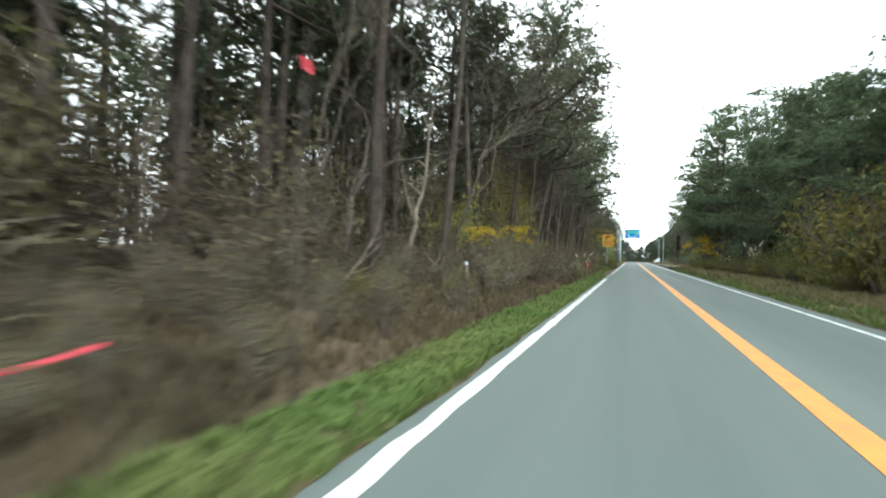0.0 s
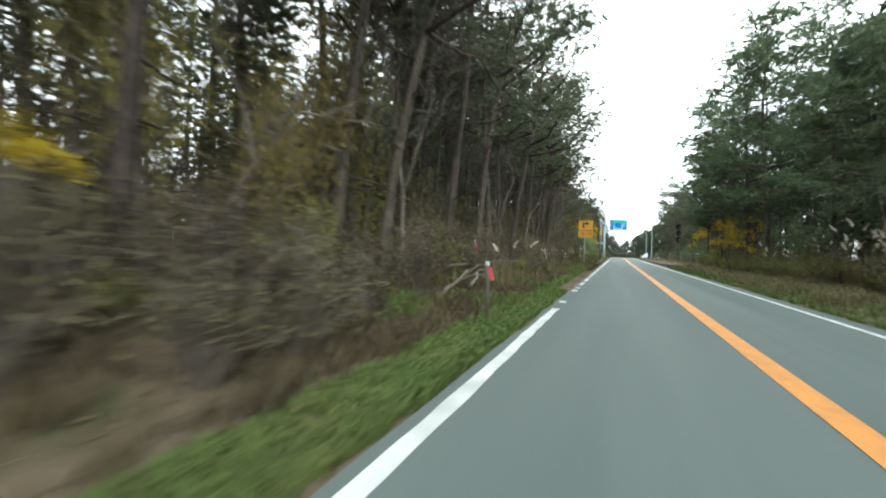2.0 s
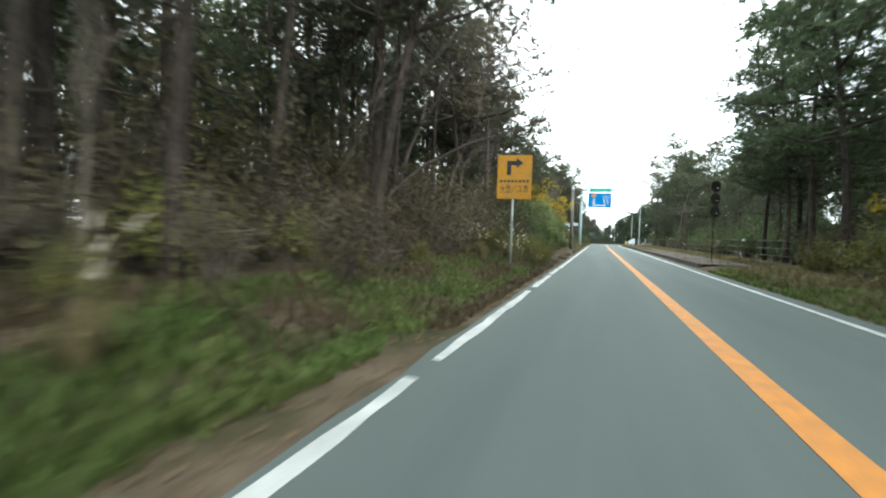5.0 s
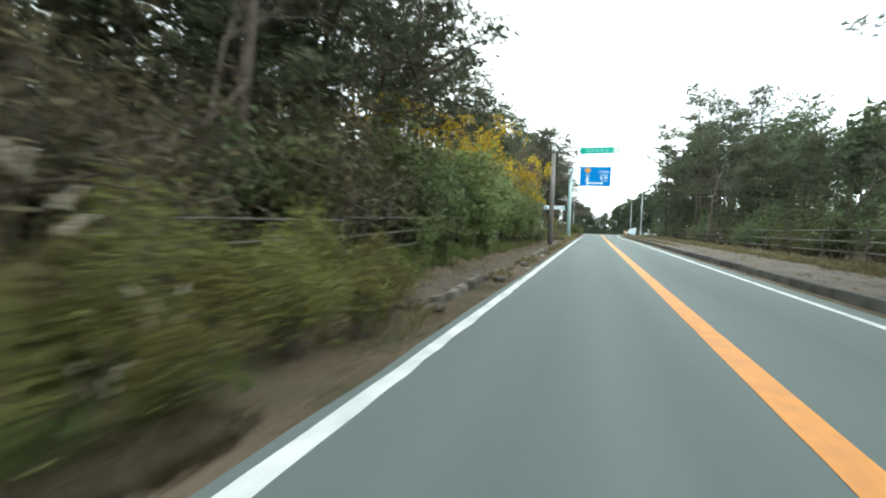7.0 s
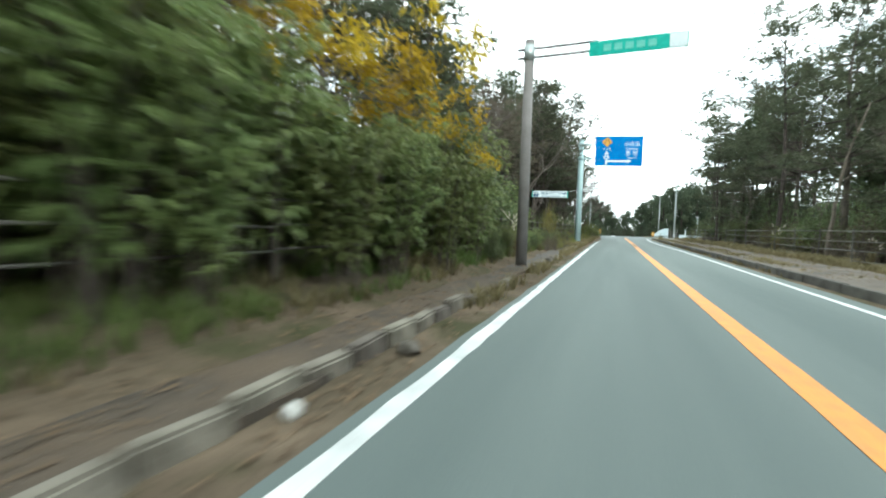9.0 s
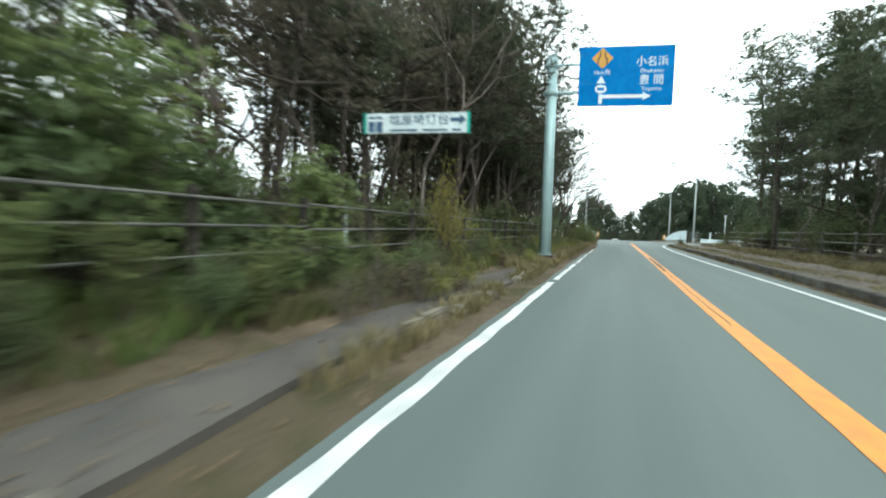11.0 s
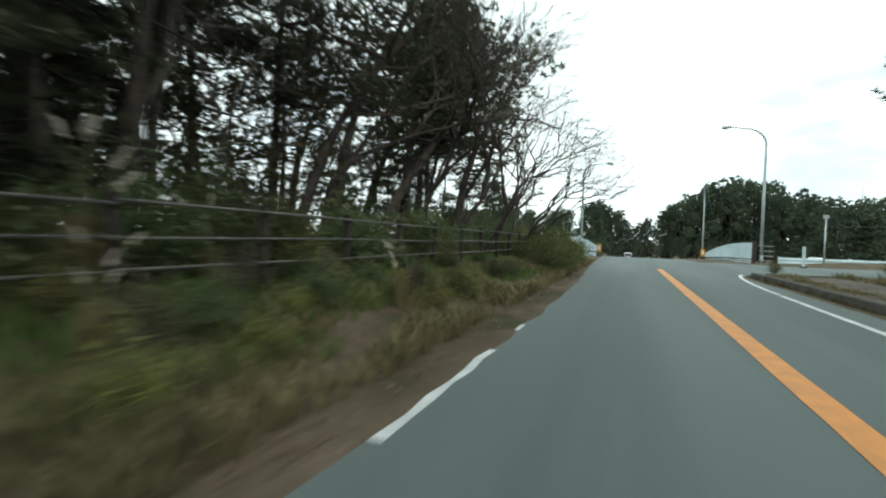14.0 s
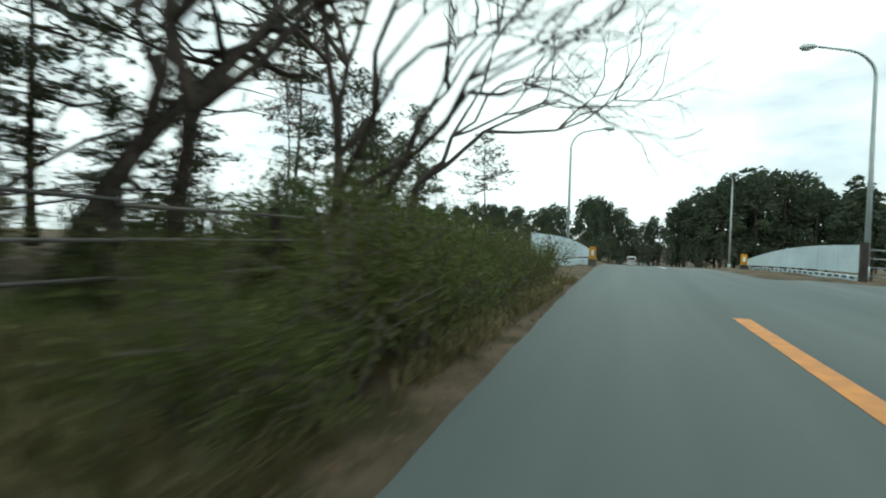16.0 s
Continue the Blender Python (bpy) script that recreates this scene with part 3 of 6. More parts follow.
# ---------------------------------------------------------------- signs and poles
def arm_sign_pole():
    """Pale green steel pole with two arms that carry the blue direction sign over the lane."""
    pole = thing("overhead_sign", "blue overhead direction sign on a pale green steel pole", "road sign", (-2.52, 110.8, 0.02))
    part("pole", tube_mesh("pole", [(0, 0, -0.2), (0, 0, 4), (0, 0, 7.85)], [0.225, 0.205, 0.185], M_STEEL, 20), pole)
    part("cap", tube_mesh("cap", [(0, 0, 7.84), (0, 0, 7.92)], [0.2, 0.15], M_STEEL, 20), pole)
    part("footing", box_mesh("footing", (0.75, 0.75, 0.3), M_KERB, 0.03, (0, 0, 0.06)), pole, "cracked concrete footing")
    part("base_plate", box_mesh("base_plate", (0.46, 0.46, 0.03), M_STEEL, 0.006, (0, 0, 0.23)), pole)
    for a in range(4):
        part("bolt", tube_mesh("bolt", [(0.17 * (-1) ** a, 0.17 * (-1) ** (a // 2), 0.24), (0.17 * (-1) ** a, 0.17 * (-1) ** (a // 2), 0.31)], [0.02, 0.02], M_GALV, 6), pole)
    for z in (6.45, 7.5):
        part("arm", tube_mesh("arm", [(-0.3, -0.07, z), (0.6, 0.14, z + 0.02), (3.9, 0.90, z + 0.05)], [0.06, 0.055, 0.045], M_STEEL, 12), pole)
        part("clamp", tube_mesh("clamp", [(0, 0, z - 0.12), (0, 0, z + 0.12)], [0.245, 0.245], M_STEEL, 16), pole)
    board = part("board", box_mesh("board", (3.16, 0.03, 2.06), M_BLUE, 0.01), pole, "blue direction board", pose(2.62, 0.485, 7.02, 0, 0, 13) @ Matrix.Scale(1.07, 4))
    part("backing", box_mesh("backing", (3.10, 0.03, 2.0), M_BACK, 0.0, (0, 0.035, 0)), board)
    def put(name, me, x, z, label="", y=-0.019):
        part(name, me, board, label, pose(x, y, z))
    put("warning_diamond", plate_mesh("warning_diamond", [(0, -0.36), (0.36, 0), (0, 0.36), (-0.36, 0)], M_YELLOW), -0.80, 0.62, "orange-yellow diamond")
    for s in (-1, 1):
        out = [(s * 0.06, 0.24), (s * 0.10, 0.24), (s * 0.10, 0.08), (s * 0.17, -0.02), (s * 0.17, -0.22), (s * 0.13, -0.22), (s * 0.13, -0.04), (s * 0.06, 0.06)]
        put("narrowing_line", plate_mesh("narrowing_line", out, M_BLACK), -0.80, 0.62, y=-0.025)
    put("distance_text", text_mesh("distance_text", "1km先", 0.21, M_SIGNWHITE), -0.80, 0.13)
    put("up_arrow", plate_mesh("up_arrow", [(-0.06, -0.95), (0.06, -0.95), (0.06, -0.62), (-0.06, -0.62)], M_SIGNWHITE), -0.82, 0.0)
    put("arrow_head", plate_mesh("arrow_head", [(-0.15, -0.24), (0.15, -0.24), (0, 0.02)], M_SIGNWHITE), -0.82, 0.0)
    put("route_badge", plate_mesh("route_badge", [(0.20 * math.cos(a) , 0.15 * math.sin(a)) for a in [i * math.pi / 6 for i in range(12)]], M_SIGNWHITE), -0.82, -0.44)
    put("badge_bar", plate_mesh("badge_bar", [(-0.12, -0.05), (0.12, -0.05), (0.12, 0.05), (-0.12, 0.05)], M_BLUE), -0.82, -0.44, y=-0.024)
    put("side_arrow", plate_mesh("side_arrow", [(0, -0.06), (1.35, -0.06), (1.35, -0.14), (1.62, 0), (1.35, 0.14), (1.35, 0.06), (0, 0.06)], M_SIGNWHITE), -0.76, -0.70)
    put("place_name", text_mesh("place_name", "小名浜", 0.36, M_SIGNWHITE), 0.85, 0.46)
    put("place_name", text_mesh("place_name", "Onahama", 0.2, M_SIGNWHITE), 0.85, 0.16)
    put("place_name", text_mesh("place_name", "豊 間", 0.36, M_SIGNWHITE), 0.85, -0.16)
    put("place_name", text_mesh("place_name", "Toyoma", 0.2, M_SIGNWHITE), 0.85, -0.45)
    return pole


arm_sign_pole()


def concrete_sign_pole():
    """Grey concrete pole with an arm that carries a long green sign."""
    pole = thing("utility_pole", "grey concrete pole carrying a long green overhead sign", "pole", (-2.55, 89.4, 0.0))
    part("pole", tube_mesh("pole", [(0, 0, -0.3), (0, 0, 3), (0, 0, 6.7)], [0.17, 0.155, 0.135], M_CONCRETE, 18), pole)
    for z in (6.2, 6.45):
        part("arm", tube_mesh("arm", [(-0.35, 0, z), (1.9, 0, z)], [0.042, 0.042], M_ARM, 8), pole)
    part("clamp", tube_mesh("clamp", [(0, 0, 6.1), (0, 0, 6.55)], [0.155, 0.155], M_GALV, 16), pole)
    board = part("board", box_mesh("board", (2.45, 0.03, 0.42), M_GREEN, 0.01), pole, "long green sign board", pose(2.9, -0.06, 6.22))
    part("end_panel", box_mesh("end_panel", (0.42, 0.012, 0.38), M_SIGNWHITE, 0.0, (0, 0, 0)), board, "white panel", pose(0.99, -0.018, 0))
    for k in range(5):
        part("text_bar", box_mesh("text_bar", (0.2, 0.008, 0.18), M_GREEN_FADED, 0.0), board, m=pose(-0.75 + 0.28 * k, -0.017, 0))
    return pole


concrete_sign_pole()


def lighthouse_sign():
    sign = thing("direction_sign", "pale blue-white lighthouse direction sign with green ends", "road sign", (-3.32, 100.53, 0), turn=11)
    part("post", tube_mesh("post", [(-0.86, 0.05, -0.1), (-0.86, 0.05, 3.08)], [0.026, 0.024], M_POST, 10), sign, "thin dark post")
    part("bracket", box_mesh("bracket", (1.78, 0.03, 0.04), M_POST, 0.004, (0, 0.034, 3.03)), sign)
    board = part("board", box_mesh("board", (1.62, 0.03, 0.315), M_SIGNWHITE, 0.008), sign, "pale sign panel", pose(0, 0, 3.03) @ Matrix.Diagonal((1.12, 1, 1.1, 1)))
    for s in (-1, 1):
        part("end_cap", box_mesh("end_cap", (0.045, 0.05, 0.335), M_GREEN, 0.008), board, "green end strip", pose(s * 0.83, 0, 0))
    part("place_name", text_mesh("place_name", "塩屋埼灯台", 0.185, M_NAVY, 1.05), board, m=pose(0.05, -0.018, 0.04))
    for a, b in ((-0.42, 0.02), (0.12, 0.5), (0.58, 0.72)):
        part("text_bar", box_mesh("text_bar", (b - a, 0.006, 0.028), M_NAVY), board, m=pose((a + b) / 2, -0.017, -0.112))
    part("arrow", plate_mesh("arrow", [(-0.11, -0.03), (0.03, -0.03), (0.03, -0.085), (0.13, 0), (0.03, 0.085), (0.03, 0.03), (-0.11, 0.03)], M_NAVY), board, m=pose(0.66, -0.016, 0.045))
    for s in (-1, 1):
        part("pictogram", plate_mesh("pictogram", [(-0.05, -0.12), (0.05, -0.12), (0.05, 0.05), (-0.05, 0.05)], M_NAVY), board, m=pose(-0.66 + s * 0.065, -0.016, -0.02))
        part("pictogram", plate_mesh("pictogram", [(-0.045, -0.02), (0.045, -0.02), (0.045, 0.02), (-0.045, 0.02)], M_NAVY), board, m=pose(-0.66 + s * 0.065, -0.016, 0.09))
    return sign


lighthouse_sign()


def bus_sign():
    sign = thing("warning_sign", "faded yellow roadside sign on a thin steel pole", "road sign", (-2.80, 58.05, 0), turn=8)
    part("pole", tube_mesh("pole", [(-0.05, 0.06, -0.2), (-0.05, 0.06, 1.3), (-0.03, 0.06, 4.0)], [0.046, 0.046, 0.046], M_GALV, 14), sign)
    part("joint", tube_mesh("joint", [(-0.045, 0.06, 1.93), (-0.045, 0.06, 1.97)], [0.050, 0.050], M_GALV, 14), sign)
    for z in (2.85, 3.85):
        part("clamp", box_mesh("clamp", (0.14, 0.06, 0.05), M_GALV, 0.005, (-0.03, 0.035, z)), sign)
    board = part("board", box_mesh("board", (1.22, 0.018, 1.56), M_YELLOW, 0.004), sign, "faded yellow panel", pose(0, 0, 3.38))
    part("arrow", plate_mesh("arrow", [(-0.28, 0.07), (-0.13, 0.07), (-0.13, 0.42), (0.06, 0.42), (0.06, 0.32), (0.30, 0.50), (0.06, 0.68), (0.06, 0.58), (-0.28, 0.58)], M_BLACK), board, "black arrow bending to the right", pose(0, -0.010, 0))
    part("sign_text", text_mesh("sign_text", "大型バス専", 0.33, M_BLACK, 0.62), board, m=pose(0, -0.012, -0.46))
    for k in range(8):
        part("text_bar", box_mesh("text_bar", (0.085, 0.004, 0.09), M_BLACK), board, m=pose(-0.47 + 0.134 * k, -0.011, -0.15))
    return sign


bus_sign()


def round_sign_backs():
    """Three round road signs one above the other, seen from behind."""
    sign = thing("round_signs", "backs of three dark brown round road signs on a dark post", "road sign", (6.1, 70.2, 0.0), turn=35)
    part("post", tube_mesh("post", [(0, 0, -0.1), (0, 0, 4.7)], [0.021, 0.021], M_DARK_STEEL, 12), sign)
    for z in (2.95, 3.65, 4.35):
        disc = part("disc", plate_mesh("disc", [(0.335 * math.cos(a * math.pi / 16), 0.335 * math.sin(a * math.pi / 16)) for a in range(32)], M_DARK_STEEL, 0.012), sign, m=pose(0, -0.05, z))
        part("rib", box_mesh("rib", (0.46, 0.02, 0.04), M_DARK_STEEL, 0.004), disc, m=pose(0, -0.022, 0.02))
        part("sticker", box_mesh("sticker", (0.085, 0.006, 0.07), M_SIGNWHITE, 0.0), disc, "small white sticker", m=pose(0.12, -0.016, -0.09))
    return sign


round_sign_backs()


def street_lamp(label, at, tall, reach, turn, plain=False):
    lamp = thing("street_lamp", label, "street lamp", at, "lamps at the bridge", turn=turn)
    n = 10
    pts = [(0, 0, -0.2), (0, 0, tall * 0.5), (0, 0, tall - 1.2)]
    rad = [0.11, 0.095, 0.075]
    for k in range(1, n + 1):
        a = math.pi / 2 * k / n
        pts.append((-reach * 0.45 * (1 - math.cos(a)), 0, tall - 1.2 + 1.15 * math.sin(a)))
        rad.append(0.07 - 0.02 * k / n)
    pts.append((-reach + 0.35, 0, tall + 0.05))
    rad.append(0.045)
    part("pole", tube_mesh("pole", pts, rad, M_GALV, 12), lamp)
    part("base", tube_mesh("base", [(0, 0, -0.2), (0, 0, 0.55), (0, 0, 0.6)], [0.15, 0.15, 0.115], M_GALV, 14), lamp)
    head = Tubes()
    head.add([(-reach + 0.45, 0, tall + 0.05), (-reach + 0.25, 0, tall + 0.04), (-reach - 0.1, 0, tall), (-reach - 0.3, 0, tall - 0.04)], [0.06, 0.12, 0.14, 0.05], 12)
    part("head", head.mesh("head", M_GALV), lamp, "grey lamp head")
    part("lens", box_mesh("lens", (0.36, 0.18, 0.06), M_BACK, 0.02, (-reach - 0.02, 0, tall - 0.11)), lamp)
    return lamp


street_lamp("tall grey steel street lamp with a curved arm beside the parapet", (9.45, 157.1, 0.0), 10.15, 3.2, 25)
street_lamp("tall grey steel street lamp beyond the bridge", (9.7, 186.7, -1.1), 10.1, 1.4, 70)
street_lamp("tall grey steel street lamp behind the parapet", (-4.2, 163.0, -0.1), 9.1, 2.5, 180)


# ---------------------------------------------------------------- bridge parapets, bollards, barriers
def parapet(label, a, b, h0, h1, n, bow=0.12, lift=0.0, slots=False):
    """White painted steel panels on a low concrete plinth, with posts; the top edge bows up."""
    wall = thing("bridge_parapet", label, "bridge parapet")
    pa, pb = Vector((*a, 0)), Vector((*b, 0))
    d = pb - pa
    turn = math.degrees(math.atan2(d.y, d.x))
    for i in range(n):
        u0, u1 = i / n, (i + 1) / n
        p0, p1 = pa + d * u0, pa + d * u1
        z0, z1 = road_z(p0.y) + lift, road_z(p1.y) + lift
        t0, t1 = [h0 + (h1 - h0) * u + bow * math.sin(math.pi * u) for u in (u0, u1)]
        side = Vector((-d.y, d.x, 0)).normalized() * 0.03
        gap = (p1 - p0).normalized() * 0.012
        v = []
        for s in (-1, 1):
            for p, z, t in ((p0 + gap, z0, t0), (p1 - gap, z1, t1)):
                v += [(p + side * s) + Vector((0, 0, z + 0.38)), (p + side * s) + Vector((0, 0, z + t))]
        f = [(0, 2, 3, 1), (4, 5, 7, 6), (0, 1, 5, 4), (2, 6, 7, 3), (1, 3, 7, 5), (0, 4, 6, 2)]
        part("panel", mesh_of("panel", v, f, M_PARAPET), wall)
        if slots:
            for k in range(3):
                u = p0.lerp(p1, (k + 0.5) / 3)
                # thin black plate on the solid plinth, painting in the slot's shade
                part("slot", box_mesh("slot", (0.34, 0.02, 0.10), M_BLACK, 0.004), wall, "black plate for a shaded drain slot", pose(u.x - 0.172, u.y, (z0 + z1) / 2 + 0.19, 0, 0, turn))
        q = box_mesh("plinth", ((p1 - p0).length - 0.01, 0.34, 0.5), M_PARAPET, 0.02)
        m = (p0 + p1) / 2
        part("plinth", q, wall, "pale concrete plinth", pose(m.x, m.y, (z0 + z1) / 2 + 0.02, 0, -math.degrees(math.atan2(z1 - z0, (p1 - p0).length)), turn))
        if i % 2 == 0:
            part("post", box_mesh("post", (0.09, 0.11, t0), M_BACK, 0.01), wall, m=pose(p0.x + (0.1 if p0.x > 0 else -0.1), p0.y, z0 + t0 / 2 - 0.06, 0, 0, turn))
    part("end_post", box_mesh("end_post", (0.24, 0.22, h0 + 0.2), M_POST, 0.02), wall, "dark end post", pose(a[0], a[1] - 0.12, road_z(a[1]) + lift + h0 / 2, 0, 0, turn))
    return wall


parapet("pale blue-white steel bridge parapet with a bowed top", (8.5, 155.0), (7.5, 169.4), 1.55, 0.75, 8, 0.28, 0.0, True)
parapet("pale blue-white steel bridge parapet beside the lane", (-3.75, 148.2), (-2.75, 164.5), 1.5, 0.85, 8, 0.2, 0.12)


def bollard(at):
    b = thing("bollard", "yellow marker bollard at the bridge end", "bollard", at, "bridge end bollards")
    part("body", box_mesh("body", (0.38, 0.16, 0.86), M_YELLOW, 0.03, (0, 0, 0.38)), b)
    part("reflector", box_mesh("reflector", (0.14, 0.02, 0.32), M_SIGNWHITE, 0.006, (0, -0.09, 0.45)), b, "pale reflective plate")
    part("foot", box_mesh("foot", (0.46, 0.34, 0.46), M_KERB, 0.02, (0, 0, -0.17)), b, "concrete foot")
    return b


bollard((-2.25, 159.2, road_z(159.2) + 0.34))
bollard((7.15, 168.0, road_z(168.0) + 0.34))


def guard_rail():
    g = thing("guard_rail", "white painted guard rail along the side road", "guard rail")
    for i in range(4):
        x = 10.0 + 2.0 * i
        y = 155.0 + 0.12 * i
        part("post", tube_mesh("post", [(x, y, -0.35), (x, y, 0.60)], [0.055, 0.055], M_PARAPET, 10), g)
        if i < 3:
            prof = [(0, 0.08), (-0.05, 0.16), (0, 0.28), (-0.05, 0.42), (0, 0.54)]
            v = [(xx, yq + py - 0.07, pz) for xx, yq in ((x - 0.02, y), (x + 1.98, y + 0.12)) for py, pz in prof]
            v += [(a, b + 0.012, c) for a, b, c in v]
            f = [(k, k + 1, k + 6, k + 5) for k in range(4)] + [(k + 10, k + 15, k + 16, k + 11) for k in range(4)]
            f += [(0, 5, 15, 10), (4, 14, 19, 9)]
            part("beam", mesh_of("beam", v, f, M_PARAPET), g)
    return g


guard_rail()


def broken_rail():
    """A rail end that has slipped from its post and hangs to the ground."""
    t = thing("broken_rail", "broken grey rail hanging aslant from the fence", "fence rail")
    part("stick", tube_mesh("stick", [(8.5, 74.2, 0.66), (8.42, 73.6, 0.46), (8.3, 72.7, 0.16)], [0.04, 0.042, 0.04], M_RAIL, 8), t)
    bm = bmesh.new()
    bmesh.ops.create_icosphere(bm, subdivisions=2, radius=0.11)
    for v in bm.verts:
        v.co *= 0.8 + 0.5 * noise.noise(v.co * 14)
        v.co.y *= 1.4
    rag = thing("knotted_rag", "white rag knotted round the top fence rail", "rag", (8.57, 73.8, 1.44))
    part("cloth", bm_mesh("cloth", bm, M_SIGNWHITE, True), rag)


broken_rail()


def black_fence():
    """Short dark fence with horizontal bars between the lamp and the guard rail."""
    g = thing("bar_fence", "short dark steel bar fence beside the parapet", "fence")
    for i in range(2):
        part("post", box_mesh("post", (0.07, 0.07, 1.5), M_POST, 0.008, (0, 0, 0.6)), g, m=pose(8.92 + 0.72 * i, 155.3 - 0.1 * i, 0))
    for k in range(4):
        part("bar", tube_mesh("bar", [(8.86, 155.24, 0.26 + 0.36 * k), (9.72, 155.10, 0.22 + 0.36 * k)], [0.03, 0.03], M_BACK, 8), g, "grey bar")
    return g


black_fence()


def marker_post(at, label, ribbon=False, tall=0.95, drop=0.26, wide=0.07, thick=0.03):
    p = thing("marker_post", label, "marker post", at)
    part("stake", tube_mesh("stake", [(0, 0, -0.15), (0.01, 0, tall * 0.6), (0.0, 0, tall)], [thick * 1.07, thick, thick * 0.93], M_BARK_PALE, 8), p)
    part("cap", tube_mesh("cap", [(0, 0, tall - 0.01), (0, 0, tall + 0.07)], [thick * 1.2, thick * 1.13], M_SIGNWHITE, 10), p, "white reflective cap")
    if ribbon:
        v = [(0.02, -0.03, tall - 0.02), (0.02 + wide, -0.05, tall - 0.03), (0.08 + wide * 0.8, -0.04, tall - drop + 0.02), (0.07, -0.02, tall - drop)]
        v += [(a, b + 0.01, c) for a, b, c in v]
        part("ribbon", mesh_of("ribbon", v, [(0, 1, 2, 3), (7, 6, 5, 4), (0, 4, 5, 1), (1, 5, 6, 2), (2, 6, 7, 3), (3, 7, 4, 0)], M_PINK), p, "pink marking ribbon")
    return p


marker_post((-3.2, 8.5, 0.05), "wooden marker stake with a white cap in the brush")
marker_post((-2.2, 24.0, 0.02), "wooden marker stake with pink ribbon in the verge", True)
marker_post((-4.4, 30.1, 0.12), "thin marker stake with a long pink ribbon in the brush", True, 1.36, 0.42, 0.05, 0.02)
marker_post((-4.6, 60.05, 0.1), "thin marker stake with a long pink ribbon beside the pampas grass", True, 1.0, 0.44, 0.045, 0.018)


def marked_sapling(at, tall):
    """A thin bare sapling with a pink ribbon knotted near its tip."""
    t = thing("sapling", "thin bare sapling tied with a pink marking ribbon", "sapling", at)
    part("stem", tube_mesh("stem", [(-0.06, 0.04, -0.1), (-0.05, 0.03, tall * 0.5), (0.01, 0.0, tall * 0.85), (0.03, 0.0, tall + 0.25)], [0.014, 0.011, 0.008, 0.003], M_BARK_TWIG, 7), t)
    for z, dx, dy in ((0.5, 0.35, 0.2), (0.62, -0.3, 0.25), (0.74, 0.25, -0.2), (0.88, -0.2, 0.2)):
        part("twig", tube_mesh("twig", [(-0.03, 0.02, tall * z), (dx * 0.5, dy * 0.5, tall * z + 0.16), (dx, dy, tall * z + 0.26)], [0.006, 0.004, 0.002], M_BARK_TWIG, 5), t)
    for k, (w, h) in enumerate(((0.07, 0.13), (0.05, 0.10))):
        v = [(0.0, -0.02 - 0.02 * k, tall), (w, -0.04 - 0.02 * k, tall - 0.02), (w * 1.3, -0.03, tall - h), (0.02, -0.02, tall - h * 0.8)]
        v += [(a, b + 0.008, c) for a, b, c in v]
        part("ribbon", mesh_of("ribbon", v, [(0, 1, 2, 3), (7, 6, 5, 4), (0, 4, 5, 1), (1, 5, 6, 2), (2, 6, 7, 3), (3, 7, 4, 0)], M_PINK), t, "pink ribbon")
    return t


marked_sapling((-2.40, 2.62, 0.0), 2.74)


def low_tape(a, b):
    """Pink tape strung low between two stubs."""
    t = thing("marking_tape", "pink marking tape strung low between two stubs", "tape")
    for p in (a, b):
        part("stub", tube_mesh("stub", [(p[0], p[1], land_z(p[0], p[1]) - 0.1), (p[0], p[1], p[2] + 0.05)], [0.016, 0.012], M_BARK_PALE, 7), t)
    va, vb = Vector(a), Vector(b)
    v = []
    for k in range(7):
        p = va.lerp(vb, k / 6) - Vector((0, 0, 0.03 * math.sin(math.pi * k / 6)))
        v += [p + Vector((0.02, 0, 0.017)), p + Vector((0.02, 0, -0.017))]
    f = [(2 * k, 2 * k + 1, 2 * k + 3, 2 * k + 2) for k in range(6)]
    n = len(v)
    v += [p + Vector((0.006, 0, 0)) for p in v]
    f += [tuple(i + n for i in reversed(q)) for q in f]
    f += [(2 * k, 2 * k + 2, 2 * k + 2 + n, 2 * k + n) for k in range(6)] + [(2 * k + 1, 2 * k + 1 + n, 2 * k + 3 + n, 2 * k + 3) for k in range(6)]
    part("tape", mesh_of("tape", v, f, M_PINK), t, "pink tape")
    return t


low_tape((-3.0, 0.7, 0.56), (-3.0, 1.58, 0.62))

pipe = thing("marker_pipe", "white plastic marker pipe standing behind the fence", "marker post", (-4.56, 100.25, 0.1))
part("pipe", tube_mesh("pipe", [(0, 0, -0.1), (0.01, 0, 0.8), (0, 0, 1.56)], [0.034, 0.034, 0.034], M_SIGNWHITE, 12), pipe)
part("cap", tube_mesh("cap", [(0, 0, 1.55), (0, 0, 1.59)], [0.038, 0.036], M_GALV, 12), pipe, "grey cap")

low_rail = thing("handrail", "low pale wooden rail half hidden in the brush", "fence")
for k in range(7):
    yk = 27.6 + 2.7 * k
    part("post", tube_mesh("post", [(-4.15, yk, 0.1), (-4.15, yk, 0.84 - 0.02 * k)], [0.04, 0.036], M_BARK_PALE, 8), low_rail)
part("rail", tube_mesh("rail", [(-4.1, 26.9, 0.80), (-4.1, 31, 0.83), (-4.1, 37, 0.76), (-4.1, 44.4, 0.68)], [0.042, 0.04, 0.034, 0.03], M_BARK_PALE, 8), low_rail)

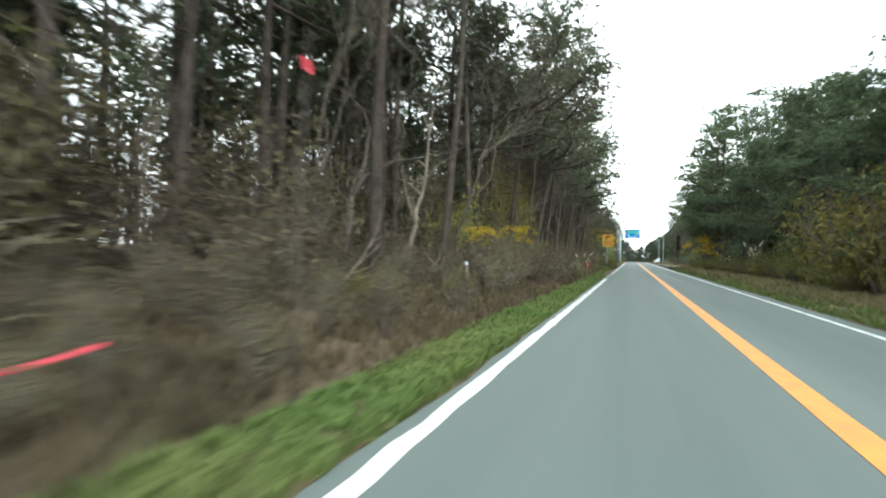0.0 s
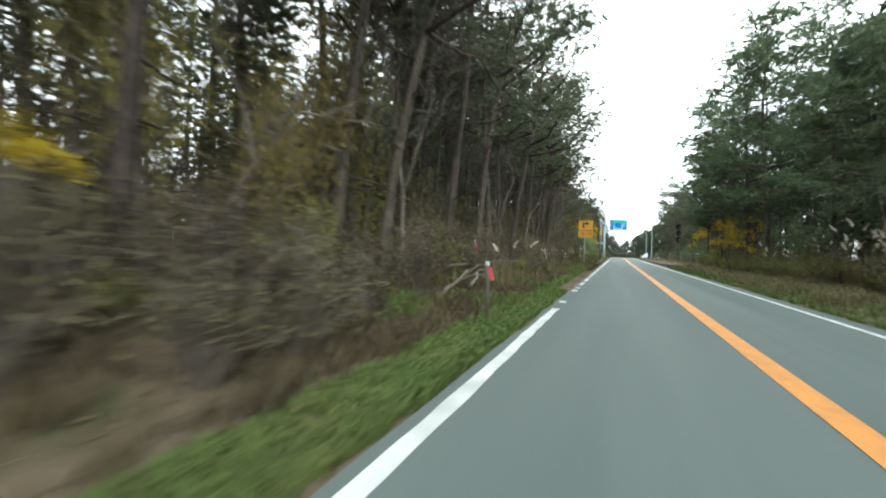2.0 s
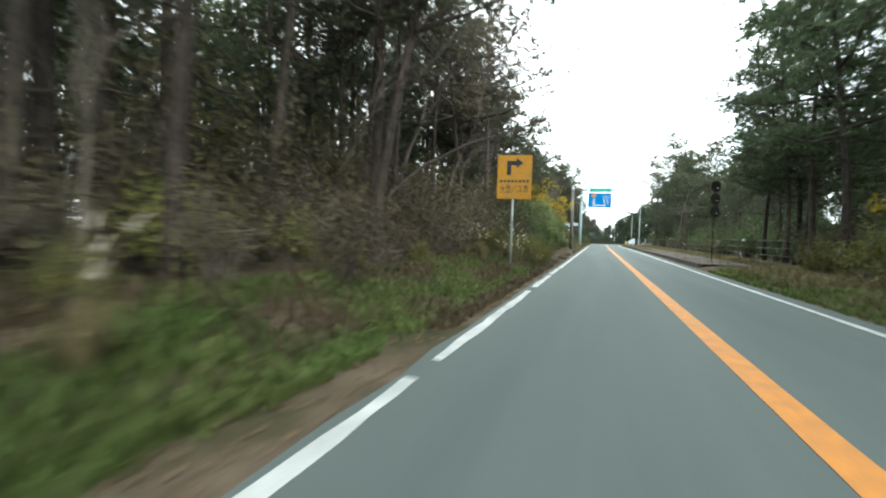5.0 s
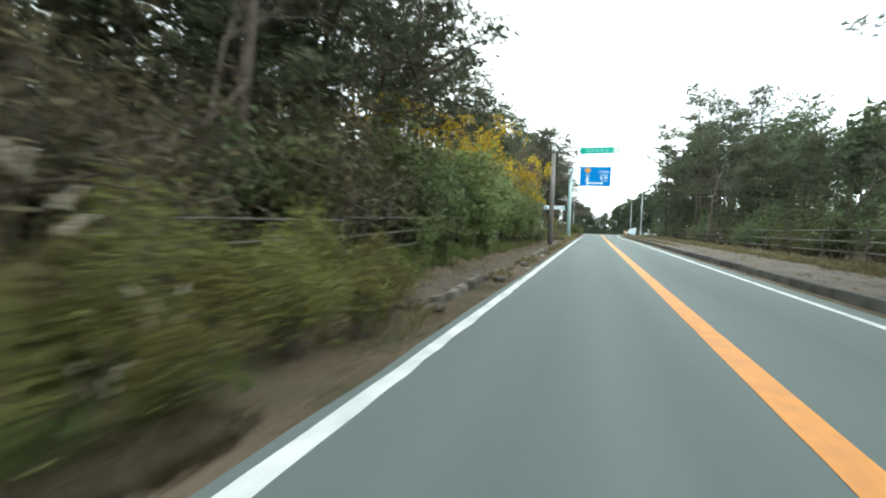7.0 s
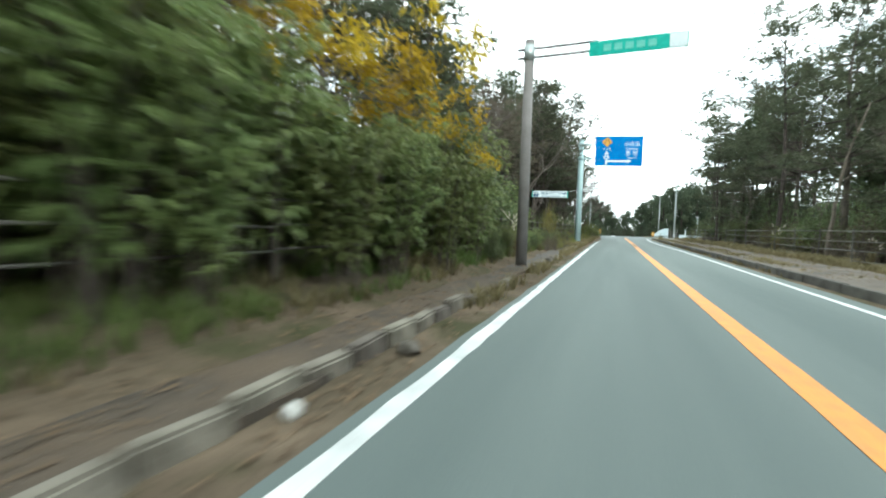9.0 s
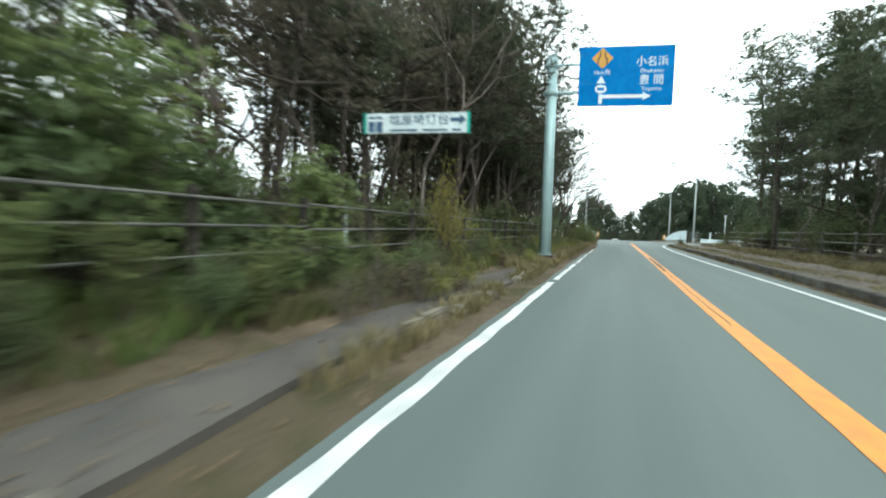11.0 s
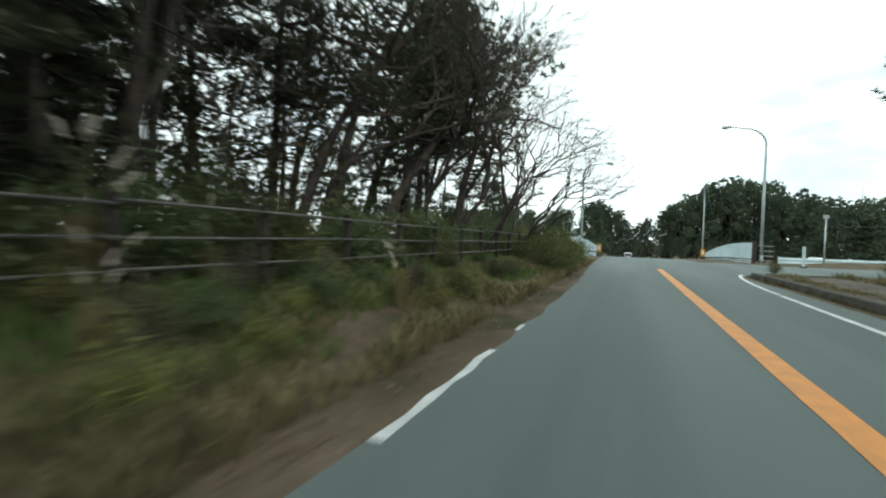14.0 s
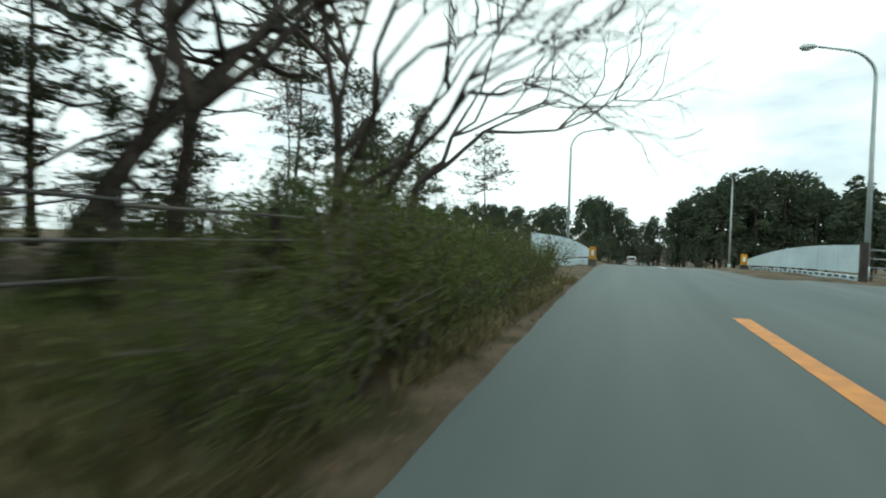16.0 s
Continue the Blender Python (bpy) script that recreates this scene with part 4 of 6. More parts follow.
thin = thing("signal_pole", "thin grey pole standing behind the footway", "pole", (12.3, 154.3, 0.0))
part("shaft", tube_mesh("shaft", [(0, 0, -0.3), (0, 0, 3.5)], [0.05, 0.045], M_GALV, 10), thin)
part("box", box_mesh("box", (0.32, 0.14, 0.24), M_BACK, 0.02, (0, 0, 3.4)), thin)
stub = thing("marker_pillar", "white square pillar at the side road corner", "pillar", (10.3, 151.3, 0.0))
part("shaft", box_mesh("shaft", (0.15, 0.15, 1.5), M_SIGNWHITE, 0.02, (0, 0, 0.6)), stub)
part("foot", box_mesh("foot", (0.34, 0.34, 0.2), M_KERB, 0.02, (0, 0, 0)), stub)


def van(at):
    """The white van seen down the road."""
    vn = thing("van", "white delivery van seen from behind on the road", "van", at)
    bm = bmesh.new()
    bmesh.ops.create_cube(bm, size=1)
    for v in bm.verts:
        x, y, z = v.co
        v.co = Vector((x * (1.74 if z < 0 else 1.56), y * (4.2 if z < 0 else 3.7) - (0 if z < 0 else 0.25), z * 1.55 + 1.12))
    bmesh.ops.bevel(bm, geom=list(bm.edges), offset=0.11, segments=3, affect="EDGES")
    part("body", bm_mesh("body", bm, M_CAR, True), vn)
    part("rear_window", box_mesh("rear_window", (1.28, 0.03, 0.5), M_GLASS, 0.01), vn, m=pose(0, -2.1, 1.5, -4))
    part("bumper", box_mesh("bumper", (1.7, 0.16, 0.24), M_CAR, 0.05), vn, m=pose(0, -2.1, 0.45))
    for s in (-1, 1):
        part("tail_light", box_mesh("tail_light", (0.14, 0.06, 0.42), M_RED, 0.02), vn, m=pose(s * 0.76, -2.07, 0.98))
        part("side_window", box_mesh("side_window", (0.03, 2.6, 0.45), M_GLASS, 0.01), vn, m=pose(s * 0.82, -0.2, 1.5))
        for yw in (-1.35, 1.4):
            wh = part("wheel", tube_mesh("wheel", [(s * 0.66, yw, 0.31), (s * 0.86, yw, 0.31)], [0.31, 0.31], M_RUBBER, 20), vn)
            part("rim", tube_mesh("rim", [(s * 0.84, yw, 0.31), (s * 0.875, yw, 0.31)], [0.19, 0.17], M_GALV, 16), wh)
    return vn


van((0.3, 226.0, road_z(226) + 0.01))


def small_truck(at, turn):
    """A small white truck parked beside the rail: cab, low bed with drop sides, four wheels."""
    t = thing("small_truck", "small white pickup truck parked beside the guard rail", "truck", at, turn=turn)
    cab = bmesh.new()
    bmesh.ops.create_cube(cab, size=1)
    for p in cab.verts:
        x, y, z = p.co
        p.co = Vector((x * (1.36 if z < 0 else 1.22), 1.0 + y * (1.3 if z < 0 else 0.95) - (0 if z < 0 else 0.12), 0.92 + z * 1.05))
    bmesh.ops.bevel(cab, geom=list(cab.edges), offset=0.07, segments=3, affect="EDGES")
    part("cab", bm_mesh("cab", cab, M_CAR, True), t)
    part("bed", box_mesh("bed", (1.38, 1.9, 0.08), M_CAR, 0.01, (0, -0.65, 0.62)), t)
    for s in (-1, 1):
        part("drop_side", box_mesh("drop_side", (0.03, 1.9, 0.28), M_CAR, 0.008, (s * 0.68, -0.65, 0.80)), t)
        part("side_window", box_mesh("side_window", (0.02, 0.62, 0.36), M_GLASS, 0.006), t, m=pose(s * 0.635, 0.98, 1.16, 0, -s * 4))
        for yw in (-1.05, 1.05):
            wh = part("wheel", tube_mesh("wheel", [(s * 0.5, yw, 0.26), (s * 0.69, yw, 0.26)], [0.26, 0.26], M_RUBBER, 18), t)
            part("rim", tube_mesh("rim", [(s * 0.68, yw, 0.26), (s * 0.70, yw, 0.26)], [0.15, 0.14], M_GALV, 14), wh)
    part("tailgate", box_mesh("tailgate", (1.38, 0.03, 0.28), M_CAR, 0.008, (0, -1.6, 0.80)), t)
    part("rear_window", box_mesh("rear_window", (1.0, 0.02, 0.34), M_GLASS, 0.006), t, m=pose(0, 0.36, 1.16, 8))
    part("windscreen", box_mesh("windscreen", (1.08, 0.02, 0.44), M_GLASS, 0.006), t, m=pose(0, 1.56, 1.14, -18))
    part("chassis", box_mesh("chassis", (0.8, 2.9, 0.16), M_RUBBER, 0.01, (0, -0.1, 0.44)), t)
    return t


small_truck((14.6, 160.0, land_z(14.6, 160.0)), 72)


# ---------------------------------------------------------------- plants
def unit(rr):
    while True:
        v = Vector((rr.uniform(-1, 1), rr.uniform(-1, 1), rr.uniform(-1, 1)))
        if 0.05 < v.length < 1:
            return v.normalized()


def needles(v, f, at, rr, n, size, wide=0.10):
    """A tuft of narrow pointed needles round a point."""
    for _ in range(n):
        d = unit(rr)
        d.z = d.z * 0.7 + 0.15
        s = d.cross(unit(rr))
        if s.length < 1e-3:
            continue
        s = s.normalized() * size * wide * rr.uniform(0.7, 1.3)
        o = len(v)
        base = at + d * size * rr.uniform(-0.15, 0.2)
        v += [base - s, base + s, at + d * size * rr.uniform(0.7, 1.3)]
        f.append((o, o + 1, o + 2))


def leaves(v, f, at, rr, n, spread, size):
    for _ in range(n):
        p = at + unit(rr) * spread * rr.uniform(0.2, 1)
        a = unit(rr)
        b = a.cross(unit(rr))
        if b.length < 1e-3:
            continue
        b = b.normalized() * size * rr.uniform(0.22, 0.42)
        a = a * size * rr.uniform(0.7, 1.35)
        o = len(v)
        v += [p - a, p + b, p + a, p - b]
        f.append((o, o + 1, o + 2, o + 3))


def pine_meshes(tag, seed, tall, first, reach, tufts, lean=0.0, brown=False, stout=1.0, crook=1.0, needle=None):
    """Trunk, limbs and needle crown of one pine, as three meshes at the origin."""
    rr = random.Random(seed)
    trunk, limbs, v, f = Tubes(), Tubes(), [], []
    pts, rad = [], []
    ph = rr.uniform(0, 6)
    for i in range(13):
        u = i / 12
        bend = lean * tall * u ** 1.35
        pts.append(Vector((bend + crook * 0.26 * math.sin(ph + 5 * u) * u ** 0.7, crook * 0.3 * math.sin(ph * 2 + 4.4 * u) * u ** 0.7, tall * u - (0.3 if i == 0 else 0))))
        rad.append(stout * (0.0195 * tall ** 0.75) * (1 - 0.86 * u) * (1.35 if i == 0 else 1))
    trunk.add(pts, rad, 8)
    def along(u):
        k = min(11, int(u * 12))
        return pts[k].lerp(pts[k + 1], u * 12 - k)
    # dead stubs and twigs on the bare stem
    for _ in range(14):
        u = rr.uniform(0.12, first + 0.12)
        a = rr.uniform(0, 2 * math.pi)
        p = along(u)
        q = p + Vector((math.cos(a), math.sin(a), rr.uniform(-0.35, 0.5))) * rr.uniform(0.5, 2.1)
        mid = p.lerp(q, 0.5) + Vector((0, 0, rr.uniform(-0.2, 0.25)))
        limbs.add([p, mid, q], [0.026, 0.017, 0.005], 4, False)
        limbs.add([mid, mid + unit(rr) * 0.6], [0.012, 0.004], 3, False)
    spots = []
    whorls = int(10 + tall * 0.5)
    for i in range(whorls):
        u = first + (1 - first) * (i + rr.random()) / whorls
        k = (u - first) / (1 - first)
        for _ in range(2 if k < 0.85 else 3):
            a = rr.uniform(0, 2 * math.pi)
            length = reach * (0.55 + 0.6 * math.sin(math.pi * (0.25 + 0.72 * k))) * rr.uniform(0.4, 1.15) * (1.05 - 0.72 * k * k)
            p = along(min(u, 0.995))
            d = Vector((math.cos(a), math.sin(a), rr.uniform(0.05, 0.6) - 0.2 * (1 - k)))
            mid = p + d * length * 0.5 + Vector((rr.uniform(-0.15, 0.15), rr.uniform(-0.15, 0.15), rr.uniform(-0.35, 0.12)))
            q = p + d * length + Vector((0, 0, rr.uniform(0.0, 0.5)))
            r0 = (0.014 + 0.021 * length * (1 - 0.5 * k)) * (0.6 + 0.4 * stout)
            limbs.add([p, mid, q], [r0, r0 * 0.6, 0.012], 5, False)
            spots.append((q, mid))
            for _ in range(int(1 + length * 1.6)):
                w = rr.uniform(0.35, 1.0)
                s = (p.lerp(mid, w * 2) if w < 0.5 else mid.lerp(q, w * 2 - 1))
                e = s + Vector((rr.uniform(-1, 1), rr.uniform(-1, 1), rr.uniform(-0.1, 0.5))) * 0.8
                limbs.add([s, e], [0.013, 0.005], 3, False)
                spots.append((e, s))
    # flat pads of needle tufts at the twig ends
    per = max(3, int(tufts / max(1, len(spots))))
    for e, s in spots:
        wide = rr.uniform(0.26, 0.5)
        for _ in range(int(per * rr.uniform(0.5, 1.5) + 0.5)):
            c = e + Vector((rr.gauss(0, wide), rr.gauss(0, wide), rr.gauss(0.04, 0.13)))
            needles(v, f, c, rr, 11, 0.27)
    return (trunk.mesh(tag + "_trunk", M_BARK), limbs.mesh(tag + "_limbs", M_BARK),
            mesh_of(tag + "_crown", v, f, needle or (M_NEEDLE_BROWN if brown else M_NEEDLE)))


def tree_thing(name, label, meshes, names, group):
    t = thing(name, label, "tree", group=group)
    for me, n in zip(meshes, names):
        part(n, me, t)
    return t


PINES = []
for i, (tall, first, reach, tufts, lean, brown, stout) in enumerate(((14.5, 0.45, 2.7, 1150, 0.02, False, 1.1), (16.0, 0.55, 2.7, 1050, -0.03, False, 1.1), (12.5, 0.36, 2.8, 1300, 0.05, False, 1.25),
                                                              (15.0, 0.6, 2.4, 850, 0.0, True, 0.95), (10.0, 0.12, 2.6, 1600, 0.03, False, 1.0), (13.5, 0.5, 3.0, 900, 0.09, True, 1.0))):
    PINES.append(tree_thing("pine_tree", "tall dark pine with a bare stem and ragged crown" if first > 0.3 else "bushy dark green pine with low branches",
                            pine_meshes("pine", 100 + i, tall, first, reach, tufts, lean, brown, stout), ("trunk", "branchwork", "crown"), "roadside pines"))


PINES_GREEN = []
for i, (tall, first, reach, tufts) in enumerate(((13.5, 0.3, 2.7, 1300), (12.5, 0.22, 2.9, 1400), (11.0, 0.14, 2.6, 1500))):
    PINES_GREEN.append(tree_thing("pine_tree", "full green pine with branches low on the stem", pine_meshes("green_pine", 170 + i, tall, first, reach, tufts, 0.03, False, 1.0, 1.0, M_NEEDLE_GREEN),
                                  ("trunk", "branchwork", "crown"), "green pines across the road"))


def branching(tubes, tips, p, d, length, radius, depth, rr, droop=0.0, toward=None):
    """A forking bare limb. tubes: stem, twigs and the depth from which a limb belongs to the stem."""
    q1 = p + d * length * 0.5 + unit(rr) * length * 0.10
    e = p + d * length + unit(rr) * length * 0.14
    tubes[0 if depth >= tubes[2] else 1].add([p, q1, e], [radius, radius * 0.85, radius * 0.66], 6 if depth >= tubes[2] else 4 if depth > 2 else 3, False)
    if depth == 0:
        tips.append(e)
        return
    for k in range(2 if depth < 2 or rr.random() < 0.55 else 3):
        nd = d + unit(rr) * 0.66 + Vector((0, 0, 0.12 - droop))
        if toward is not None:
            nd += toward * 0.11
        branching(tubes, tips, e, nd.normalized(), length * rr.uniform(0.6, 0.86), radius * rr.uniform(0.5, 0.68), depth - 1, rr, droop, toward)


def bare_tree(label, seed, tall, radius, depth, toward, mat, leaf=None, name="bare_tree", group="leafless roadside trees", tilt=0.55):
    rr = random.Random(seed)
    stem, twigs, tips = Tubes(), Tubes(), []
    d0 = (Vector((0, 0, 1)) + (toward or Vector((0, 0, 0))) * tilt).normalized()
    branching((stem, twigs, depth - 1), tips, Vector((0, 0, -0.2)), d0, tall * 0.3, radius, depth, rr, 0.02, toward)
    t = thing(name, label, "tree", group=group)
    part("trunk", stem.mesh("trunk", mat), t)
    part("branchwork", twigs.mesh("branchwork", mat), t)
    if leaf:
        v, f = [], []
        for p in tips:
            leaves(v, f, p, rr, leaf[1], leaf[2], leaf[3])
        part("foliage", mesh_of("foliage", v, f, leaf[0]), t)
    return t


BARE = [bare_tree("leafless grey-brown tree with fine twigs", 40 + i, 7.5 + i, 0.062, 7, None, M_BARK_PALE) for i in range(3)]
TWIGGY = [bare_tree("dark leafless tree with a crooked stem and dense twigs", 80 + i, 9.0 + 0.8 * i, 0.085, 7, Vector((0.4, 0.3, 0)) if i else None, M_BARK_TWIG, group="dark leafless trees", tilt=0.6) for i in range(3)]
YELLOW = [bare_tree("small tree with sparse yellow autumn leaves", 60 + i, 6.0, 0.07, 5, None, M_BARK_PALE, (M_LEAF_YELLOW, 13, 0.36, 0.10), "yellow_tree", "yellow autumn trees") for i in range(2)]


def bush(name, label, seed, size, count, leaf_size, mat, stems, stem_mat, group, flat=1.0):
    """A shrub: bent stems from the root and leaves gathered in uneven lumps along them."""
    rr = random.Random(seed)
    t = Tubes()
    v, f = [], []
    lumps = []
    for _ in range(stems):
        a = rr.uniform(0, 2 * math.pi)
        out = rr.uniform(0.15, 1.0)
        q = Vector((math.cos(a) * size * 0.62 * out, math.sin(a) * size * 0.62 * out, size * flat * rr.uniform(0.55, 1.15) * (1.15 - 0.55 * out)))
        mid = q * 0.5 + Vector((0, 0, size * 0.12))
        t.add([Vector((q.x * 0.12, q.y * 0.12, -0.1)), mid, q], [0.02, 0.014, 0.005], 4, False)
        lumps += [(q, 1.0), (mid.lerp(q, 0.5), 0.9), (mid, 0.7)]
        for _ in range(3):
            e = mid.lerp(q, rr.random()) + unit(rr) * size * 0.28
            t.add([mid.lerp(q, rr.random()), e], [0.01, 0.004], 3, False)
            lumps.append((e, 0.6))
    per = max(1, count // len(lumps))
    for p, k in lumps:
        leaves(v, f, p, rr, max(1, int(per * k * rr.uniform(0.4, 1.5))), size * 0.24 * rr.uniform(0.7, 1.3), leaf_size)
    b = thing(name, label, "bush", group=group)
    part("twig_mass", t.mesh("twig_mass", stem_mat), b)
    part("foliage", mesh_of("foliage", v, f, mat), b)
    return b


BRUSH = [bush("brush", "dry brown roadside brush with thin bare stems", 200 + i, 1.5 + 0.2 * i, 1300, 0.062, M_BRUSH, 26, M_BARK_PALE, "dry brush") for i in range(3)]
OLIVE = [bush("bush", "olive-brown bush with fading leaves", 220 + i, 1.4 + 0.2 * i, 2300, 0.062, M_LEAF_OLIVE, 18, M_BARK_PALE, "olive bushes") for i in range(3)]
GREEN = [bush("bush", "dense evergreen bush with glossy leaves", 240 + i, 1.8 + 0.3 * i, 3600, 0.082, M_LEAF, 24, M_BARK, "evergreen bushes") for i in range(3)]
# these bushes carry their sunlit look in the leaf colour
GOLD = [bush("bush", "tall olive-yellow bush with sunlight put into its leaf colour", 280 + i, 1.5 + 0.2 * i, 2300, 0.055, M_LEAF_GOLD, 20, M_BARK_PALE, "yellowing bushes across the road") for i in range(3)]
HEDGE = [bush("bush", "olive-green bush with small fading leaves by the bridge", 260 + i, 1.4 + 0.2 * i, 4400, 0.042, M_HEDGE, 22, M_BARK_TWIG, "hedge bushes by the bridge") for i in range(3)]


def pampas(seed, blades=90, plumes=5, rise=(1.2, 1.9)):
    """A clump of arching blades with pale feathery plumes."""
    rr = random.Random(seed)
    v, f, pv, pf = [], [], [], []
    st = Tubes()
    for _ in range(blades):
        a, l, out = rr.uniform(0, 6.28), rr.uniform(0.7, 1.3), rr.uniform(0.2, 0.8)
        d = Vector((math.cos(a), math.sin(a), 0))
        s = Vector((-d.y, d.x, 0)) * 0.012
        p0, p1, p2 = d * 0.08, d * out * 0.5 + Vector((0, 0, l * 0.8)), d * out + Vector((0, 0, l * 0.75))
        o = len(v)
        v += [p0 - s, p0 + s, p1 + s, p1 - s, p2]
        f += [(o, o + 1, o + 2, o + 3), (o + 3, o + 2, o + 4)]
    for _ in range(plumes):
        a, l, out = rr.uniform(0, 6.28), rr.uniform(*rise), rr.uniform(0.15, 0.55)
        d = Vector((math.cos(a), math.sin(a), 0))
        p1, p2 = d * out * 0.45 + Vector((0, 0, l * 0.75)), d * out + Vector((0, 0, l))
        st.add([d * 0.05, p1, p2], [0.008, 0.006, 0.004], 4, False)
        for k in range(64):
            c = p2 + (p2 - p1).normalized() * (k / 64 * 0.22 - 0.03) + d * 0.10 * (k / 64) ** 2
            g = (d * 0.5 + unit(rr) * 0.8 + Vector((0, 0, 0.2))).normalized() * 0.07 * (1.15 - k / 84)
            s = g.cross(unit(rr)).normalized() * 0.017
            o = len(pv)
            pv += [c - s, c + s, c + g]
            pf.append((o, o + 1, o + 2))
    t = thing("pampas_grass", "clump of pampas grass with pale feathery plumes", "grass", group="pampas clumps")
    part("blades", mesh_of("blades", v, f, M_STRAW), t)
    part("stalk_mass", st.mesh("stalk_mass", M_STRAW), t)
    part("plume_mass", mesh_of("plume_mass", pv, pf, M_PLUME), t)
    return t


PAMPAS = [pampas(300 + i) for i in range(2)]


def cane_thicket(seed, tall):
    """Arching canes hung with long drooping leaves in sprays."""
    rr = random.Random(seed)
    v, f = [], []
    st = Tubes()
    for _ in range(24):
        a, out, h = rr.uniform(0, 6.28), rr.uniform(0.1, 1.0), tall * rr.uniform(0.55, 1.08)
        d = Vector((math.cos(a), math.sin(a), 0))
        foot = d * 0.45 * rr.random()
        path = [foot + d * out * tall * 0.30 * u ** 2.2 + Vector((0, 0, h * math.sin(u * 1.45) - 0.05)) for u in (0, 0.25, 0.5, 0.75, 1.0)]
        st.add(path, [0.013, 0.012, 0.009, 0.007, 0.003], 4, False)
        for k in range(19):
            u = (0.16 + 0.84 * (k + rr.random()) / 19) * 4
            i = min(3, int(u))
            p = path[i].lerp(path[i + 1], u - i)
            b = rr.uniform(0, 6.28)
            side = Vector((math.cos(b), math.sin(b), rr.uniform(0.1, 0.7)))
            hub = p + side * rr.uniform(0.08, 0.34)
            for _ in range(7):
                c = b + rr.uniform(-1.2, 1.2)
                o = Vector((math.cos(c), math.sin(c), 0))
                length, drop = rr.uniform(0.17, 0.34), rr.uniform(0.05, 0.9)
                w = Vector((-o.y, o.x, rr.uniform(-0.5, 0.5))) * rr.uniform(0.017, 0.030)
                m = hub + o * length * 0.5 + Vector((0, 0, length * (0.22 - 0.25 * drop)))
                e = hub + o * length * 0.95 - Vector((0, 0, length * drop * 0.7))
                n = len(v)
                v += [hub, m - w, m + w, e]
                f += [(n, n + 1, n + 2), (n + 1, n + 3, n + 2)]
    t = thing("cane_thicket", "thicket of arching green canes with drooping leaves", "bush", group="green cane thickets")
    part("stalk_mass", st.mesh("stalk_mass", M_BARK_PALE), t)
    part("foliage", mesh_of("foliage", v, f, M_CANE), t)
    return t


CANES = [cane_thicket(320 + i, 3.0 + 0.25 * i) for i in range(4)]


def place(kinds, x, y, rr, size=1.0, lift=0.0, z=None, turn=None, pick=None):
    """A copy of one of the kinds, standing on the land."""
    ob = kinds[pick if pick is not None else rr.randrange(len(kinds))]
    s = size * rr.uniform(0.88, 1.14)
    m = Matrix.LocRotScale((x, y, (land_z(x, y) if z is None else z) + lift), Euler((rr.uniform(-0.04, 0.04), rr.uniform(-0.04, 0.04), rr.uniform(0, 6.28) if turn is None else turn)), (s, s, s))
    return copy_thing(ob, m)


def originals_away(kinds, x, y, rr):
    """The first of each kind takes a place of its own in the wood."""
    for k, ob in enumerate(kinds):
        px, py = x - 2.4 * k, y + 1.7 * k
        ob.matrix_basis = pose(px, py, land_z(px, py), 0, 0, 40 * k)


rp = random.Random(77)
originals_away(PINES, -8, 12.5, rp)
originals_away(PINES_GREEN, 16, 20, rp)
originals_away(BARE, -10, 94.7, rp)
originals_away(TWIGGY, -6.4, 99.0, rp)
originals_away(YELLOW, -5.4, 81.9, rp)
originals_away(BRUSH, -4.6, 4.4, rp)
originals_away(OLIVE, -5.8, 47.3, rp)
originals_away(GREEN, -5.6, 78, rp)
originals_away(HEDGE, -3.2, 140.6, rp)
for k, ob in enumerate(GOLD):
    ob.matrix_basis = pose(8.3 + 0.4 * k, 19.6 + 2.6 * k, land_z(8.3, 20), 0, 0, 40 * k) @ Matrix.Diagonal((1.3, 1.3, 1.5, 1))
originals_away(PAMPAS, 9.6, 42.0, rp)
for k, ob in enumerate(CANES):
    ob.matrix_basis = pose(-5.0, 75.2 + 2.1 * k, land_z(-5.0, 75.2 + 2.1 * k), 0, 0, 50 * k)


def scatter(kinds, x0, x1, y0, y1, gap, rr, size=1.0, keep=None, lift=0.0, picks=None):
    """Copies spread over a stretch of land at least gap apart."""
    done, tries = [], 0
    want = int((x1 - x0) * (y1 - y0) / (gap * gap) * 0.85)
    while len(done) < want and tries < want * 12:
        tries += 1
        x, y = rr.uniform(x0, x1), rr.uniform(y0, y1)
        if any((x - a) ** 2 + (y - b) ** 2 < gap * gap for a, b in done) or (keep and not keep(x, y)):
            continue
        done.append((x, y))
        place(kinds, x, y, rr, size, lift, pick=None if picks is None else rr.choice(picks))


# the wood beside the lane
scatter(PINES, -10, -5.5, -1, 56, 2.5, rp, 1.0, picks=[0, 1, 1, 3, 3, 5])
scatter(PINES, -15, -6.5, -3, 8, 3.2, rp, 1.0, picks=[0, 2, 4, 3])
scatter(PINES, -9.5, -5.8, 56, 82, 3.1, rp, 1.0, picks=[0, 1, 2, 5, 3, 5])
scatter(PINES, -10, -6.0, 90, 107, 3.4, rp, 0.6, picks=[0, 3, 2, 5, 3, 5])
scatter(PINES, -10, -6.2, 106, 124, 2.5, rp, 0.75, picks=[0, 2, 2, 5])
scatter(PINES, -14, -8.0, 127, 142, 4.4, rp, 0.66, picks=[0, 2, 5])
scatter(PINES, -16, -8, 142, 158, 4.0, rp, 0.55, picks=[3, 5, 0])
